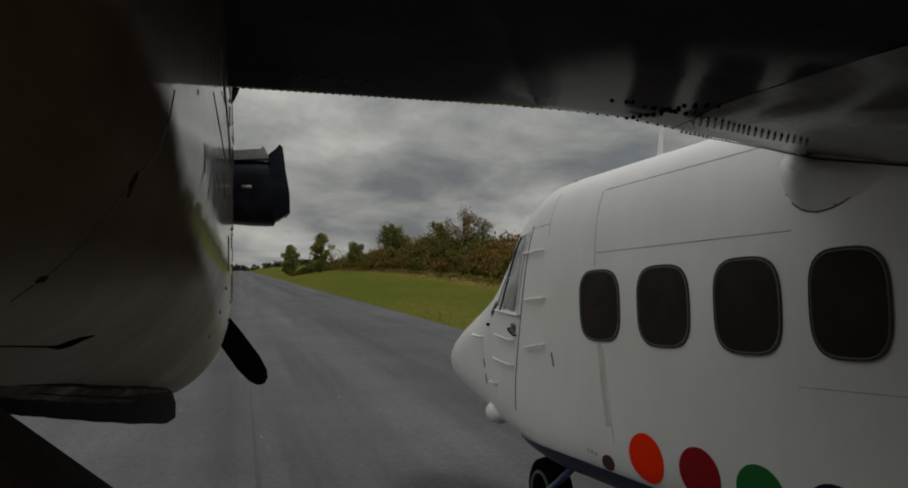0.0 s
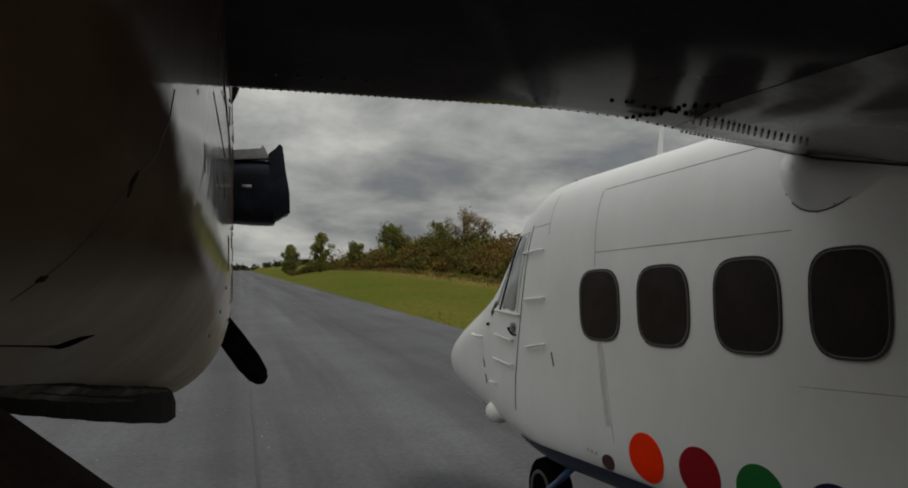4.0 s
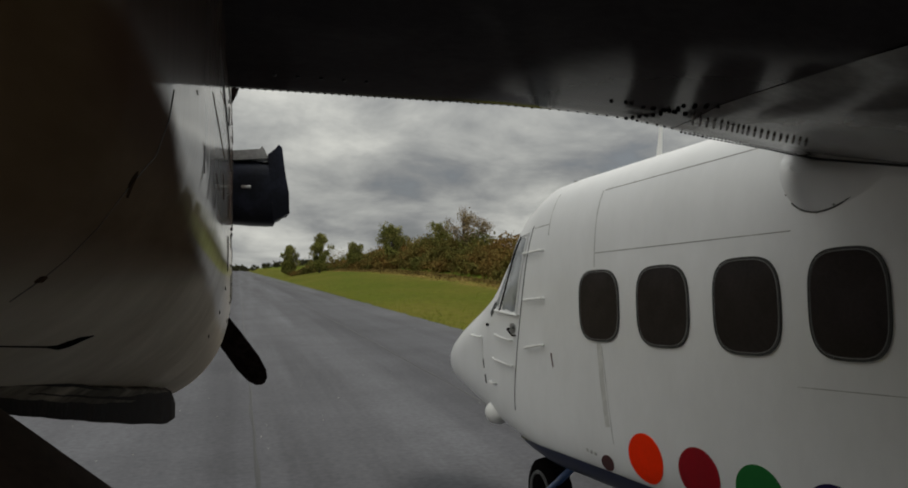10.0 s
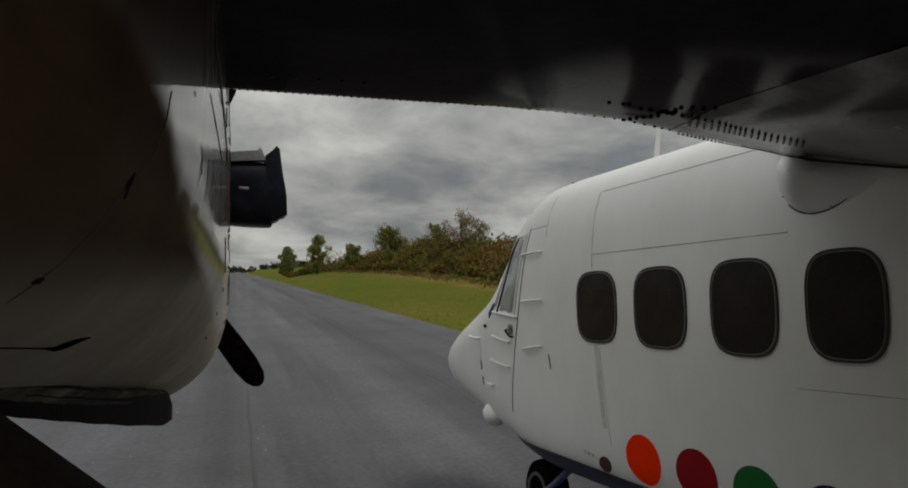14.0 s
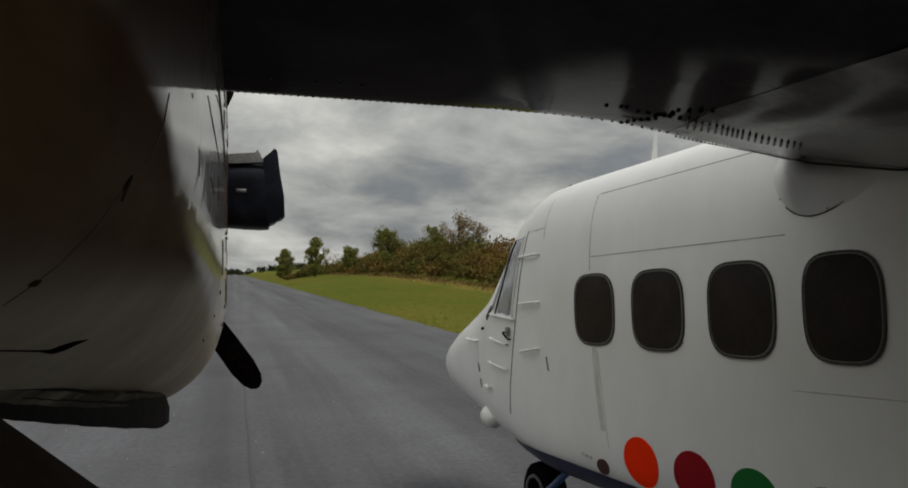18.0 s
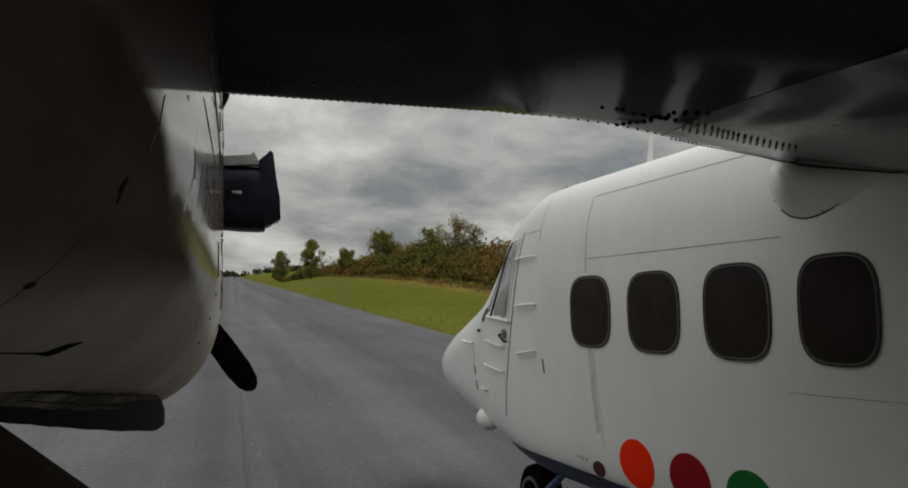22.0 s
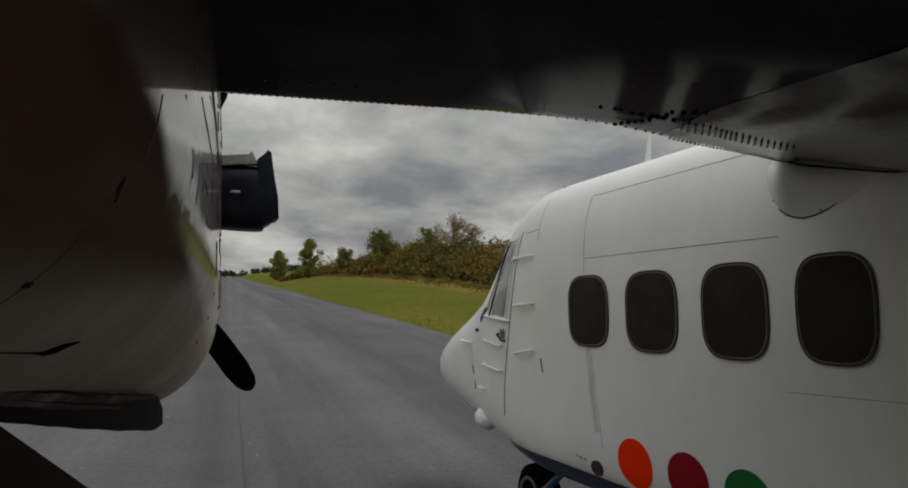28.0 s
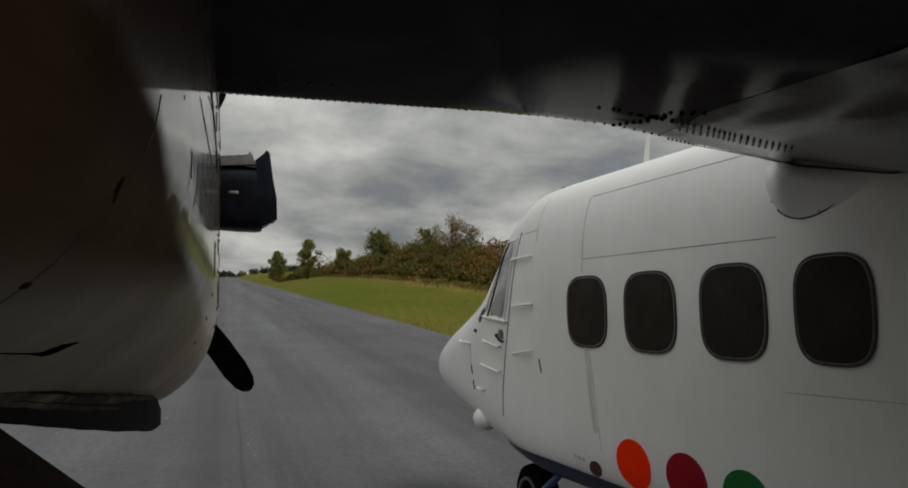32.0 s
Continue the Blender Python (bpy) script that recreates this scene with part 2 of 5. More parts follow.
def soot_shade_over(m):
    """Dull, brown, stained paint behind the stack, the wing's shade put into its colour; uneven front edge."""
    t = m.node_tree
    ln = t.links.new
    b = t.nodes["Principled BSDF"]
    base = b.inputs["Base Color"].links[0].from_socket
    c = t.nodes.new("ShaderNodeTexCoord")
    sep = t.nodes.new("ShaderNodeSeparateXYZ")
    ln(c.outputs["Object"], sep.inputs[0])
    n = nd(t, "ShaderNodeTexNoise", Scale=1.8, Detail=4.0, Roughness=0.6)
    ln(c.outputs["Object"], n.inputs["Vector"])
    add = t.nodes.new("ShaderNodeMath"); add.operation = "MULTIPLY_ADD"; add.inputs[1].default_value = 0.5
    tall = t.nodes.new("ShaderNodeMath"); tall.operation = "MULTIPLY_ADD"
    tall.inputs[1].default_value = 6.0
    ln(sep.outputs["Z"], tall.inputs[0]); ln(sep.outputs["Y"], tall.inputs[2])
    # paler upper corner: its band of reflection is put into the colour mask
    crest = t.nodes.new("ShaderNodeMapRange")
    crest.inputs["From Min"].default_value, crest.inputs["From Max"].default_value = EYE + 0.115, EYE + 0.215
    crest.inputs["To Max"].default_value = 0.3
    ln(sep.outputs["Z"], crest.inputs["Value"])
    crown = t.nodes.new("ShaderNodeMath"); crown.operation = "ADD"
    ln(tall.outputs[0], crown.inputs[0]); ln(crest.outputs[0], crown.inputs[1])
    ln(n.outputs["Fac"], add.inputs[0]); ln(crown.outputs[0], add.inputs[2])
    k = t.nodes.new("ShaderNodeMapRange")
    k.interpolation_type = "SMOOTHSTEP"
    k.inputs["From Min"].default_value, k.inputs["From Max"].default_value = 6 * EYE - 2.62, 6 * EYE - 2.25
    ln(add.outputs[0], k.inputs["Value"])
    # paler towards the keel: light bounced off the ground, put into the colour
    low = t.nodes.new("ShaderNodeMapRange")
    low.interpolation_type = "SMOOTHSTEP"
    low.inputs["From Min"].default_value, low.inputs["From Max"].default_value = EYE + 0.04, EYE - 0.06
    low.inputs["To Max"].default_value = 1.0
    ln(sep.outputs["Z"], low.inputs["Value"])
    paler = t.nodes.new("ShaderNodeMath"); paler.operation = "MAXIMUM"
    # the painted bounce light fades out towards the rear
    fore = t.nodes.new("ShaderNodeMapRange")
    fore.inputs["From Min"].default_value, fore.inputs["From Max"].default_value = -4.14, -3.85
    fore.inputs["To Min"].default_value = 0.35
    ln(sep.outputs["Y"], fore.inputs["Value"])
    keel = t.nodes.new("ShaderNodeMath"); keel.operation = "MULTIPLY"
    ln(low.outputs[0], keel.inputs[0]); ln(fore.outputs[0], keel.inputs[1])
    ln(k.outputs[0], paler.inputs[0]); ln(keel.outputs[0], paler.inputs[1])
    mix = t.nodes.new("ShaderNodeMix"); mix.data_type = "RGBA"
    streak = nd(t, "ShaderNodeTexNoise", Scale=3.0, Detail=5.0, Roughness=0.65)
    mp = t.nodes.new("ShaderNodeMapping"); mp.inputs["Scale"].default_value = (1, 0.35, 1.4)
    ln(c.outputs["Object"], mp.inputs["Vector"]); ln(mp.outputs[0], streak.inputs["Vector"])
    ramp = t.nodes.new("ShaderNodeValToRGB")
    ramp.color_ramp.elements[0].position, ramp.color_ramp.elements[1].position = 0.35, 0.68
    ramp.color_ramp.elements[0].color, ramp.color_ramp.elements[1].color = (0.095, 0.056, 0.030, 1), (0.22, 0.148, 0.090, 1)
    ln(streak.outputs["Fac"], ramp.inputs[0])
    ln(paler.outputs[0], mix.inputs["Factor"]); ln(ramp.outputs["Color"], mix.inputs[6]); ln(base, mix.inputs[7])
    # brown film on the flat wall, with the wing's dark reflection put into its colour
    fade = []
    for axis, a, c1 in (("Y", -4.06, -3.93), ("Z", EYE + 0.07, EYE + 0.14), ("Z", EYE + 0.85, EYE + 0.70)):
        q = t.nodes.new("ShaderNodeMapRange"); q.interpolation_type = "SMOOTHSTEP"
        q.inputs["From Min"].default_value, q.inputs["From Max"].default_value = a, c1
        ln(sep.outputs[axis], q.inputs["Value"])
        fade.append(q.outputs[0])
    wall_mask = t.nodes.new("ShaderNodeMath"); wall_mask.operation = "MULTIPLY"
    ln(fade[0], wall_mask.inputs[0]); ln(fade[1], wall_mask.inputs[1])
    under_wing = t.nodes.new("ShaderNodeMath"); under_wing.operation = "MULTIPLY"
    ln(wall_mask.outputs[0], under_wing.inputs[0]); ln(fade[2], under_wing.inputs[1])
    darkened = t.nodes.new("ShaderNodeMix"); darkened.data_type = "RGBA"; darkened.inputs[7].default_value = (0.12, 0.068, 0.045, 1)
    ln(under_wing.outputs[0], darkened.inputs["Factor"]); ln(mix.outputs[2], darkened.inputs[6])
    ln(darkened.outputs[2], b.inputs["Base Color"])
    haze = t.nodes.new("ShaderNodeMath"); haze.operation = "MULTIPLY"; haze.inputs[1].default_value = 0.65
    ln(k.outputs[0], haze.inputs[0]); ln(haze.outputs[0], b.inputs["Coat Weight"])
    sp = t.nodes.new("ShaderNodeMapRange")
    sp.inputs["To Min"].default_value, sp.inputs["To Max"].default_value = 1.06, 1.28
    ln(k.outputs[0], sp.inputs["Value"]); ln(sp.outputs[0], b.inputs["IOR"])
    b.inputs["Coat IOR"].default_value = 1.36
    wave = nd(t, "ShaderNodeTexNoise", Scale=3.0, Detail=3.0, Roughness=0.6)
    wm = t.nodes.new("ShaderNodeMapping"); wm.inputs["Scale"].default_value = (1, 2.2, 0.8)
    ln(c.outputs["Object"], wm.inputs["Vector"]); ln(wm.outputs[0], wave.inputs["Vector"])
    dent = nd(t, "ShaderNodeBump", Strength=0.45, Distance=0.006)
    ln(wave.outputs["Fac"], dent.inputs["Height"]); ln(dent.outputs[0], b.inputs["Coat Normal"])
    rg = t.nodes.new("ShaderNodeMapRange")
    rg.inputs["To Min"].default_value, rg.inputs["To Max"].default_value = 0.7, 0.38
    ln(k.outputs[0], rg.inputs["Value"]); ln(rg.outputs[0], b.inputs["Roughness"])


soot_shade_over(CREAM)


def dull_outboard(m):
    """The skin is less glossy next to the nacelle and glossier towards the root."""
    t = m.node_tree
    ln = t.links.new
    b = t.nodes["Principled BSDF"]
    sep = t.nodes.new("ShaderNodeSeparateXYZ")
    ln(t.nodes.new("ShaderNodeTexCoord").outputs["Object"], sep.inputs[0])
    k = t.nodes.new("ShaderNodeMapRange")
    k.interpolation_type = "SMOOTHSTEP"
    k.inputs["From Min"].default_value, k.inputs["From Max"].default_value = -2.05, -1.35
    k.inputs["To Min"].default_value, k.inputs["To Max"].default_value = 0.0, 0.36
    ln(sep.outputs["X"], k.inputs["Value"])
    # and the gloss falls off away from the leading edge
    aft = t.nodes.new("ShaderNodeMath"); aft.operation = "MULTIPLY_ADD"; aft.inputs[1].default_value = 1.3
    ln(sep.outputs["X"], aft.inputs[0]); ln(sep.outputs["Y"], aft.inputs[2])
    fade = t.nodes.new("ShaderNodeMapRange")
    fade.interpolation_type = "SMOOTHSTEP"
    fade.inputs["From Min"].default_value, fade.inputs["From Max"].default_value = -5.2, -4.45
    ln(aft.outputs[0], fade.inputs["Value"])
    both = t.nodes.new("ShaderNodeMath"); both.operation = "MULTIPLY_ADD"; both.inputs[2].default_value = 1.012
    ln(k.outputs[0], both.inputs[0]); ln(fade.outputs[0], both.inputs[1]); ln(both.outputs[0], b.inputs["IOR"])


dull_outboard(GLOSSY)


def field_bands(m):
    """Beyond the straw-coloured ditch the field is mown shorter and greener."""
    t = m.node_tree
    ln = t.links.new
    b = t.nodes["Principled BSDF"]
    base = b.inputs["Base Color"].links[0].from_socket
    pos = t.nodes.new("ShaderNodeNewGeometry").outputs["Position"]
    sep = t.nodes.new("ShaderNodeSeparateXYZ")
    ln(pos, sep.inputs[0])
    n = nd(t, "ShaderNodeTexNoise", Scale=0.16, Detail=6.0, Roughness=0.65)
    ln(pos, n.inputs["Vector"])
    wob = t.nodes.new("ShaderNodeMath"); wob.operation = "MULTIPLY_ADD"; wob.inputs[1].default_value = 5.0
    ln(n.outputs["Fac"], wob.inputs[0]); ln(sep.outputs["X"], wob.inputs[2])
    ramp = t.nodes.new("ShaderNodeValToRGB")
    k = t.nodes.new("ShaderNodeMapRange")
    k.inputs["From Min"].default_value, k.inputs["From Max"].default_value = 8.0, 58.0
    ln(wob.outputs[0], k.inputs["Value"]); ln(k.outputs[0], ramp.inputs[0])
    e = ramp.color_ramp.elements
    e[0].position, e[0].color = 0.0, (1.25, 1.0, 1.3, 1)
    e[1].position, e[1].color = 0.07, (1, 1, 1, 1)
    for at, c in ((0.29, (1, 1, 1, 1)), (0.325, (1.6, 1.25, 1.9, 1)), (0.36, (1.4, 1.2, 1.6, 1)), (0.40, (0.84, 1.06, 0.8, 1)), (0.80, (0.86, 1.04, 0.8, 1))):
        q = e.new(at); q.color = c
    mul = t.nodes.new("ShaderNodeMix"); mul.data_type = "RGBA"; mul.blend_type = "MULTIPLY"
    mul.inputs["Factor"].default_value = 1.0
    ln(base, mul.inputs[6]); ln(ramp.outputs["Color"], mul.inputs[7])
    ln(mul.outputs[2], b.inputs["Base Color"])


field_bands(GRASS)


def wheel_tracks(m):
    """Traffic has polished pale tracks along the runway and left dark ones beside them."""
    t = m.node_tree
    ln = t.links.new
    b = t.nodes["Principled BSDF"]
    base = b.inputs["Base Color"].links[0].from_socket
    pos = t.nodes.new("ShaderNodeNewGeometry").outputs["Position"]
    sep = t.nodes.new("ShaderNodeSeparateXYZ")
    ln(pos, sep.inputs[0])
    mp = t.nodes.new("ShaderNodeMapping"); mp.inputs["Scale"].default_value = (0.6, 0.03, 1)
    n = nd(t, "ShaderNodeTexNoise", Scale=1.0, Detail=4.0, Roughness=0.6)
    ln(pos, mp.inputs["Vector"]); ln(mp.outputs[0], n.inputs["Vector"])
    wob = t.nodes.new("ShaderNodeMath"); wob.operation = "MULTIPLY_ADD"; wob.inputs[1].default_value = 1.6
    ln(n.outputs["Fac"], wob.inputs[0]); ln(sep.outputs["X"], wob.inputs[2])
    k = t.nodes.new("ShaderNodeMapRange")
    k.inputs["From Min"].default_value, k.inputs["From Max"].default_value = -9.0, 10.0
    ln(wob.outputs[0], k.inputs["Value"])
    ramp = t.nodes.new("ShaderNodeValToRGB")
    ramp.color_ramp.interpolation = "B_SPLINE"
    ln(k.outputs[0], ramp.inputs[0])
    e = ramp.color_ramp.elements
    e[0].position, e[0].color = 0.0, (0.95, 0.95, 0.93, 1)
    e[1].position, e[1].color = 1.0, (1.05, 1.05, 1.0, 1)
    for at, v in ((0.22, 0.8), (0.34, 1.1), (0.46, 0.78), (0.52, 0.88), (0.57, 1.3), (0.66, 1.25), (0.72, 0.78), (0.84, 0.85), (0.93, 1.0)):
        e.new(at).color = (v, v, v * 1.01, 1)
    patch_n = nd(t, "ShaderNodeTexNoise", Scale=0.22, Detail=6.0, Roughness=0.7)
    ln(pos, patch_n.inputs["Vector"])
    pr = t.nodes.new("ShaderNodeMapRange")
    pr.inputs["From Min"].default_value, pr.inputs["From Max"].default_value = 0.3, 0.7
    pr.inputs["To Min"].default_value, pr.inputs["To Max"].default_value = 0.82, 1.18
    ln(patch_n.outputs["Fac"], pr.inputs["Value"])
    both = t.nodes.new("ShaderNodeMix"); both.data_type = "RGBA"; both.blend_type = "MULTIPLY"; both.inputs["Factor"].default_value = 1.0
    ln(ramp.outputs["Color"], both.inputs[6]); ln(pr.outputs[0], both.inputs[7])
    mul = t.nodes.new("ShaderNodeMix"); mul.data_type = "RGBA"; mul.blend_type = "MULTIPLY"; mul.inputs["Factor"].default_value = 1.0
    ln(base, mul.inputs[6]); ln(both.outputs[2], mul.inputs[7])
    ln(mul.outputs[2], b.inputs["Base Color"])


wheel_tracks(TARMAC)


# ---------------------------------------------------------------- mesh helpers
def part(name, bm, mat, parent=None, label="", smooth=True, kind=""):
    me = bpy.data.meshes.new(name)
    bm.normal_update()
    bm.to_mesh(me)
    bm.free()
    me.materials.append(mat)
    if smooth:
        for p in me.polygons:
            p.use_smooth = True
        me.set_sharp_from_angle(angle=radians(40))
    ob = new(name, me)
    if parent:
        ob.parent = parent
    return tagged(ob, label=label, kind=kind)


def thing(name, label, category, at=(0, 0, 0), group="", kind=""):
    ob = new(name)
    ob.location = at
    ob.empty_display_size = 0.2
    return tagged(ob, label, category, group, kind)


def loft(rings, closed=True, caps=True, bm=None):
    bm = bm or bmesh.new()
    vs = [[bm.verts.new(p) for p in r] for r in rings]
    n = len(rings[0])
    for a, b in zip(vs, vs[1:]):
        for i in range(n if closed else n - 1):
            j = (i + 1) % n
            bm.faces.new((a[i], a[j], b[j], b[i]))
    if caps and closed:
        bm.faces.new(list(reversed(vs[0])))
        bm.faces.new(vs[-1])
    bmesh.ops.recalc_face_normals(bm, faces=bm.faces)
    return bm


def tube(points, r, sides=8, bm=None, taper=None):
    """A round bar along points; taper: end radius."""
    pts = [Vector(p) for p in points]
    rings = []
    for i, p in enumerate(pts):
        d = (pts[min(i + 1, len(pts) - 1)] - pts[max(i - 1, 0)]).normalized()
        a = d.orthogonal().normalized() if abs(d.z) > 0.9 else d.cross(Vector((0, 0, 1))).normalized()
        b = d.cross(a)
        k = i / (len(pts) - 1)
        rr = r if taper is None else r + (taper - r) * k
        rings.append([p + (a * math.cos(2 * math.pi * j / sides) + b * math.sin(2 * math.pi * j / sides)) * rr for j in range(sides)])
    return loft(rings, bm=bm)


def box(size, centre=(0, 0, 0), bevel=0.0, bm=None):
    bm2 = bmesh.new()
    bmesh.ops.create_cube(bm2, size=1)
    bmesh.ops.scale(bm2, vec=size, verts=bm2.verts)
    if bevel:
        bmesh.ops.bevel(bm2, geom=bm2.edges[:], offset=bevel, segments=2, affect="EDGES", profile=0.5)
    bmesh.ops.translate(bm2, vec=centre, verts=bm2.verts)
    return bm2


def spin(profile, axis_point, axis, sides=28):
    """A body of revolution: profile of (distance along axis, radius)."""
    ax = Vector(axis).normalized()
    a = ax.orthogonal().normalized()
    b = ax.cross(a)
    o = Vector(axis_point)
    return loft([[o + ax * h + (a * math.cos(2 * math.pi * j / sides) + b * math.sin(2 * math.pi * j / sides)) * max(r, 0.001)
                  for j in range(sides)] for h, r in profile])


def superloop(cx, cz, w, h, n, count=56):
    out = []
    for i in range(count):
        a = 2 * math.pi * i / count
        c, s = math.cos(a), math.sin(a)
        out.append((cx + w * math.copysign(abs(c) ** (2 / n), c), cz + h * math.copysign(abs(s) ** (2 / n), s)))
    return out


def table(rows, s):
    """Smooth values between rows (s, a, b, ...)."""
    if s <= rows[0][0]:
        return rows[0][1:]
    for a, b in zip(rows, rows[1:]):
        if s <= b[0]:
            k = (s - a[0]) / (b[0] - a[0])
            return tuple(x + (y - x) * k for x, y in zip(a[1:], b[1:]))
    return rows[-1][1:]


# ---------------------------------------------------------------- ground
def ease(a, b, v):
    k = min(1.0, max(0.0, (v - a) / (b - a)))
    return k * k * (3 - 2 * k)


def rise(x, y):
    """The land lifts from the verge to a field and a hedge beside the runway."""
    far = 1 - ease(900, 2400, y)
    bank = float(np.interp(x, [9.5, 14, 20, 23, 26, 30, 42], [0, 0.75, 1.8, 2.0, 2.45, 3.3, 4.5]))
    return bank * ease(5, 130, y) * far + 1.0 * ease(30, 90, -x) * ease(0, 60, y)


def build_ground():
    xs = [-3000, -1200, -500, -250, -120, -80, -50, -30, -20, -12] + [-8 + i for i in range(60)] + [54 + i * 2.0 for i in range(19)] + [100, 115, 135, 160, 200, 280, 400, 700, 1400, 3000]
    ys = [-800, -200, -50, -10, 0, 5] + [10 + 5 * i for i in range(40)] + [220, 250, 290, 340, 400, 480, 600, 800, 1100, 1600, 2400, 4200]
    bm = bmesh.new()
    grid = [[bm.verts.new((x, y, rise(x, y) - 0.012)) for x in xs] for y in ys]
    for a, b in zip(grid, grid[1:]):
        for i in range(len(xs) - 1):
            bm.faces.new((a[i], a[i + 1], b[i + 1], b[i]))
    tagged(part("ground", bm, GRASS), "mown green grass field beside the runway, rising gently", "grass field", kind="structure")
    # the strip of asphalt, with ragged edges
    bm = bmesh.new()
    rnd = random.Random(3)
    left, right = [], []
    y = -60.0
    while y < 1500:
        left.append((-9.0 + rnd.uniform(-0.12, 0.12), y)); right.append((8.7 + rnd.uniform(-0.14, 0.14), y))
        y += 1.2 if y < 90 else 25
    va = [bm.verts.new((x, yy, 0.0)) for x, yy in left]
    vb = [bm.verts.new((x, yy, 0.0)) for x, yy in right]
    vc = [bm.verts.new((x - 0.05, yy, -0.06)) for x, yy in left]
    vd = [bm.verts.new((x + 0.05, yy, -0.06)) for x, yy in right]
    for i in range(len(va) - 1):
        bm.faces.new((va[i], vb[i], vb[i + 1], va[i + 1]))
        bm.faces.new((vc[i], va[i], va[i + 1], vc[i + 1]))
        bm.faces.new((vb[i], vd[i], vd[i + 1], vb[i + 1]))
    tagged(part("runway", bm, TARMAC, smooth=False), "worn grey asphalt runway with long tyre streaks and sealed joints", "runway", kind="structure")
    runway = bpy.data.objects["runway"]
    for x0, seed, y1 in ((0.26, 4, 160), (-3.9, 5, 120), (4.35, 6, 160)):
        r = random.Random(seed)
        rows, y, x = [], -20.0, x0
        while y < y1:
            x += (x0 - x) * 0.2 + r.uniform(-0.02, 0.02)
            w = r.uniform(0.012, 0.035)
            rows.append([(x - w, y, 0.0), (x - w * 0.5, y, 0.004), (x + w * 0.5, y, 0.004), (x + w, y, 0.0)])
            y += r.uniform(0.5, 1.1)
        part("joint", loft(rows, closed=False), TARSEAL, runway, "dark tar-sealed joint")
    bm = bmesh.new()
    r = random.Random(8)
    for _ in range(420):
        x, y, k = r.uniform(-8.5, 8.5), 4 + 26 * r.random() ** 1.4, r.uniform(0.006, 0.016)
        if abs(x) < 7.4 and r.random() < 0.35:
            continue
        ring = [bm.verts.new((x + k * r.uniform(0.7, 1.2) * math.cos(a), y + k * r.uniform(0.7, 1.2) * math.sin(a), 0.0)) for a in (0, 1.3, 2.5, 3.8, 5.0)]
        tip = bm.verts.new((x, y, k * 0.9))
        for i in range(5):
            bm.faces.new((ring[i], ring[(i + 1) % 5], tip))
    tagged(part("gravel", bm, PEBBLE, smooth=False), "loose pale stones scattered on the asphalt", "gravel", kind="stuff")


build_ground()

# ---------------------------------------------------------------- the aircraft
aircraft = thing("aircraft", "white twin-propeller high-wing aircraft with coloured dots standing on the runway", "aircraft", at=(2.9, 4.5, 0))
AIR = Matrix.Translation((-2.9, -4.5, 0))
O = Vector((2.435, 3.5, EYE - 0.202))
S = Vector((-0.0764, 1, -0.0497)).normalized()
L = Vector((-1, -0.0764, 0)).normalized()
V = S.cross(L) if S.cross(L).z > 0 else L.cross(S)
CENTRE = -0.87                                # the middle plane, inboard of the flat side


def hull(s, l, v):
    return O + S * s + L * l + V * v


def apart(name, bm, mat, parent=None, label="", smooth=True, kind=""):
    """A part of the aircraft, from a mesh in world places."""
    bmesh.ops.transform(bm, matrix=AIR, verts=bm.verts)
    return part(name, bm, mat, parent or aircraft, label, smooth, kind)


# along the hull: half width, top, bottom, squareness above and below the middle
SECTIONS = [(-7.5, 0.25, 0.95, 0.35, 2.6, 2.6), (-3.2, 0.87, 1.04, -1.215, 4.2, 9.0), (1.75, 0.87, 1.04, -1.215, 4.2, 9.0),
            (2.05, 0.87, 1.03, -1.215, 4.2, 9.0), (2.3, 0.865, 0.97, -1.205, 3.9, 8.0), (2.48, 0.86, 0.88, -1.195, 3.7, 7.0), (2.62, 0.85, 0.745, -1.185, 3.4, 6.0), (3.04, 0.83, 0.405, -1.16, 3.0, 4.5),
            (3.3, 0.80, 0.29, -1.15, 2.7, 3.6), (3.7, 0.74, 0.17, -1.13, 2.4, 3.0), (4.6, 0.595, -0.10, -1.04, 2.1, 2.2),
            (5.0, 0.50, -0.24, -0.99, 2.0, 2.1), (5.28, 0.38, -0.36, -0.91, 2.0, 2.0), (5.48, 0.20, -0.47, -0.80, 2.0, 2.0), (5.55, 0.05, -0.58, -0.69, 2.0, 2.0)]


def skin(s, v):
    """How far the port skin stands out at station s and height v."""
    w, top, bottom, n, nb = table(SECTIONS, s)
    h = (top - bottom) / 2
    k = min(0.999, abs(v - (top + bottom) / 2) / h)
    n = n if v > (top + bottom) / 2 else nb
    return CENTRE + w * (1 - k ** n) ** (1 / n)


def ring_at(s, grow=0.0, count=96):
    """The hull's outline at a station, as (l, v)."""
    w, top, bottom, n, nb = table(SECTIONS, s)
    m, h = (top + bottom) / 2, (top - bottom) / 2 + grow
    up = superloop(CENTRE, m, w + grow, h, n, count)
    low = superloop(CENTRE, m, w + grow, h, nb, count)
    return [a if a[1] >= m else b for a, b in zip(up, low)]


def on_skin(s, v, off=0.0):
    return hull(s, skin(s, v) + off, v)


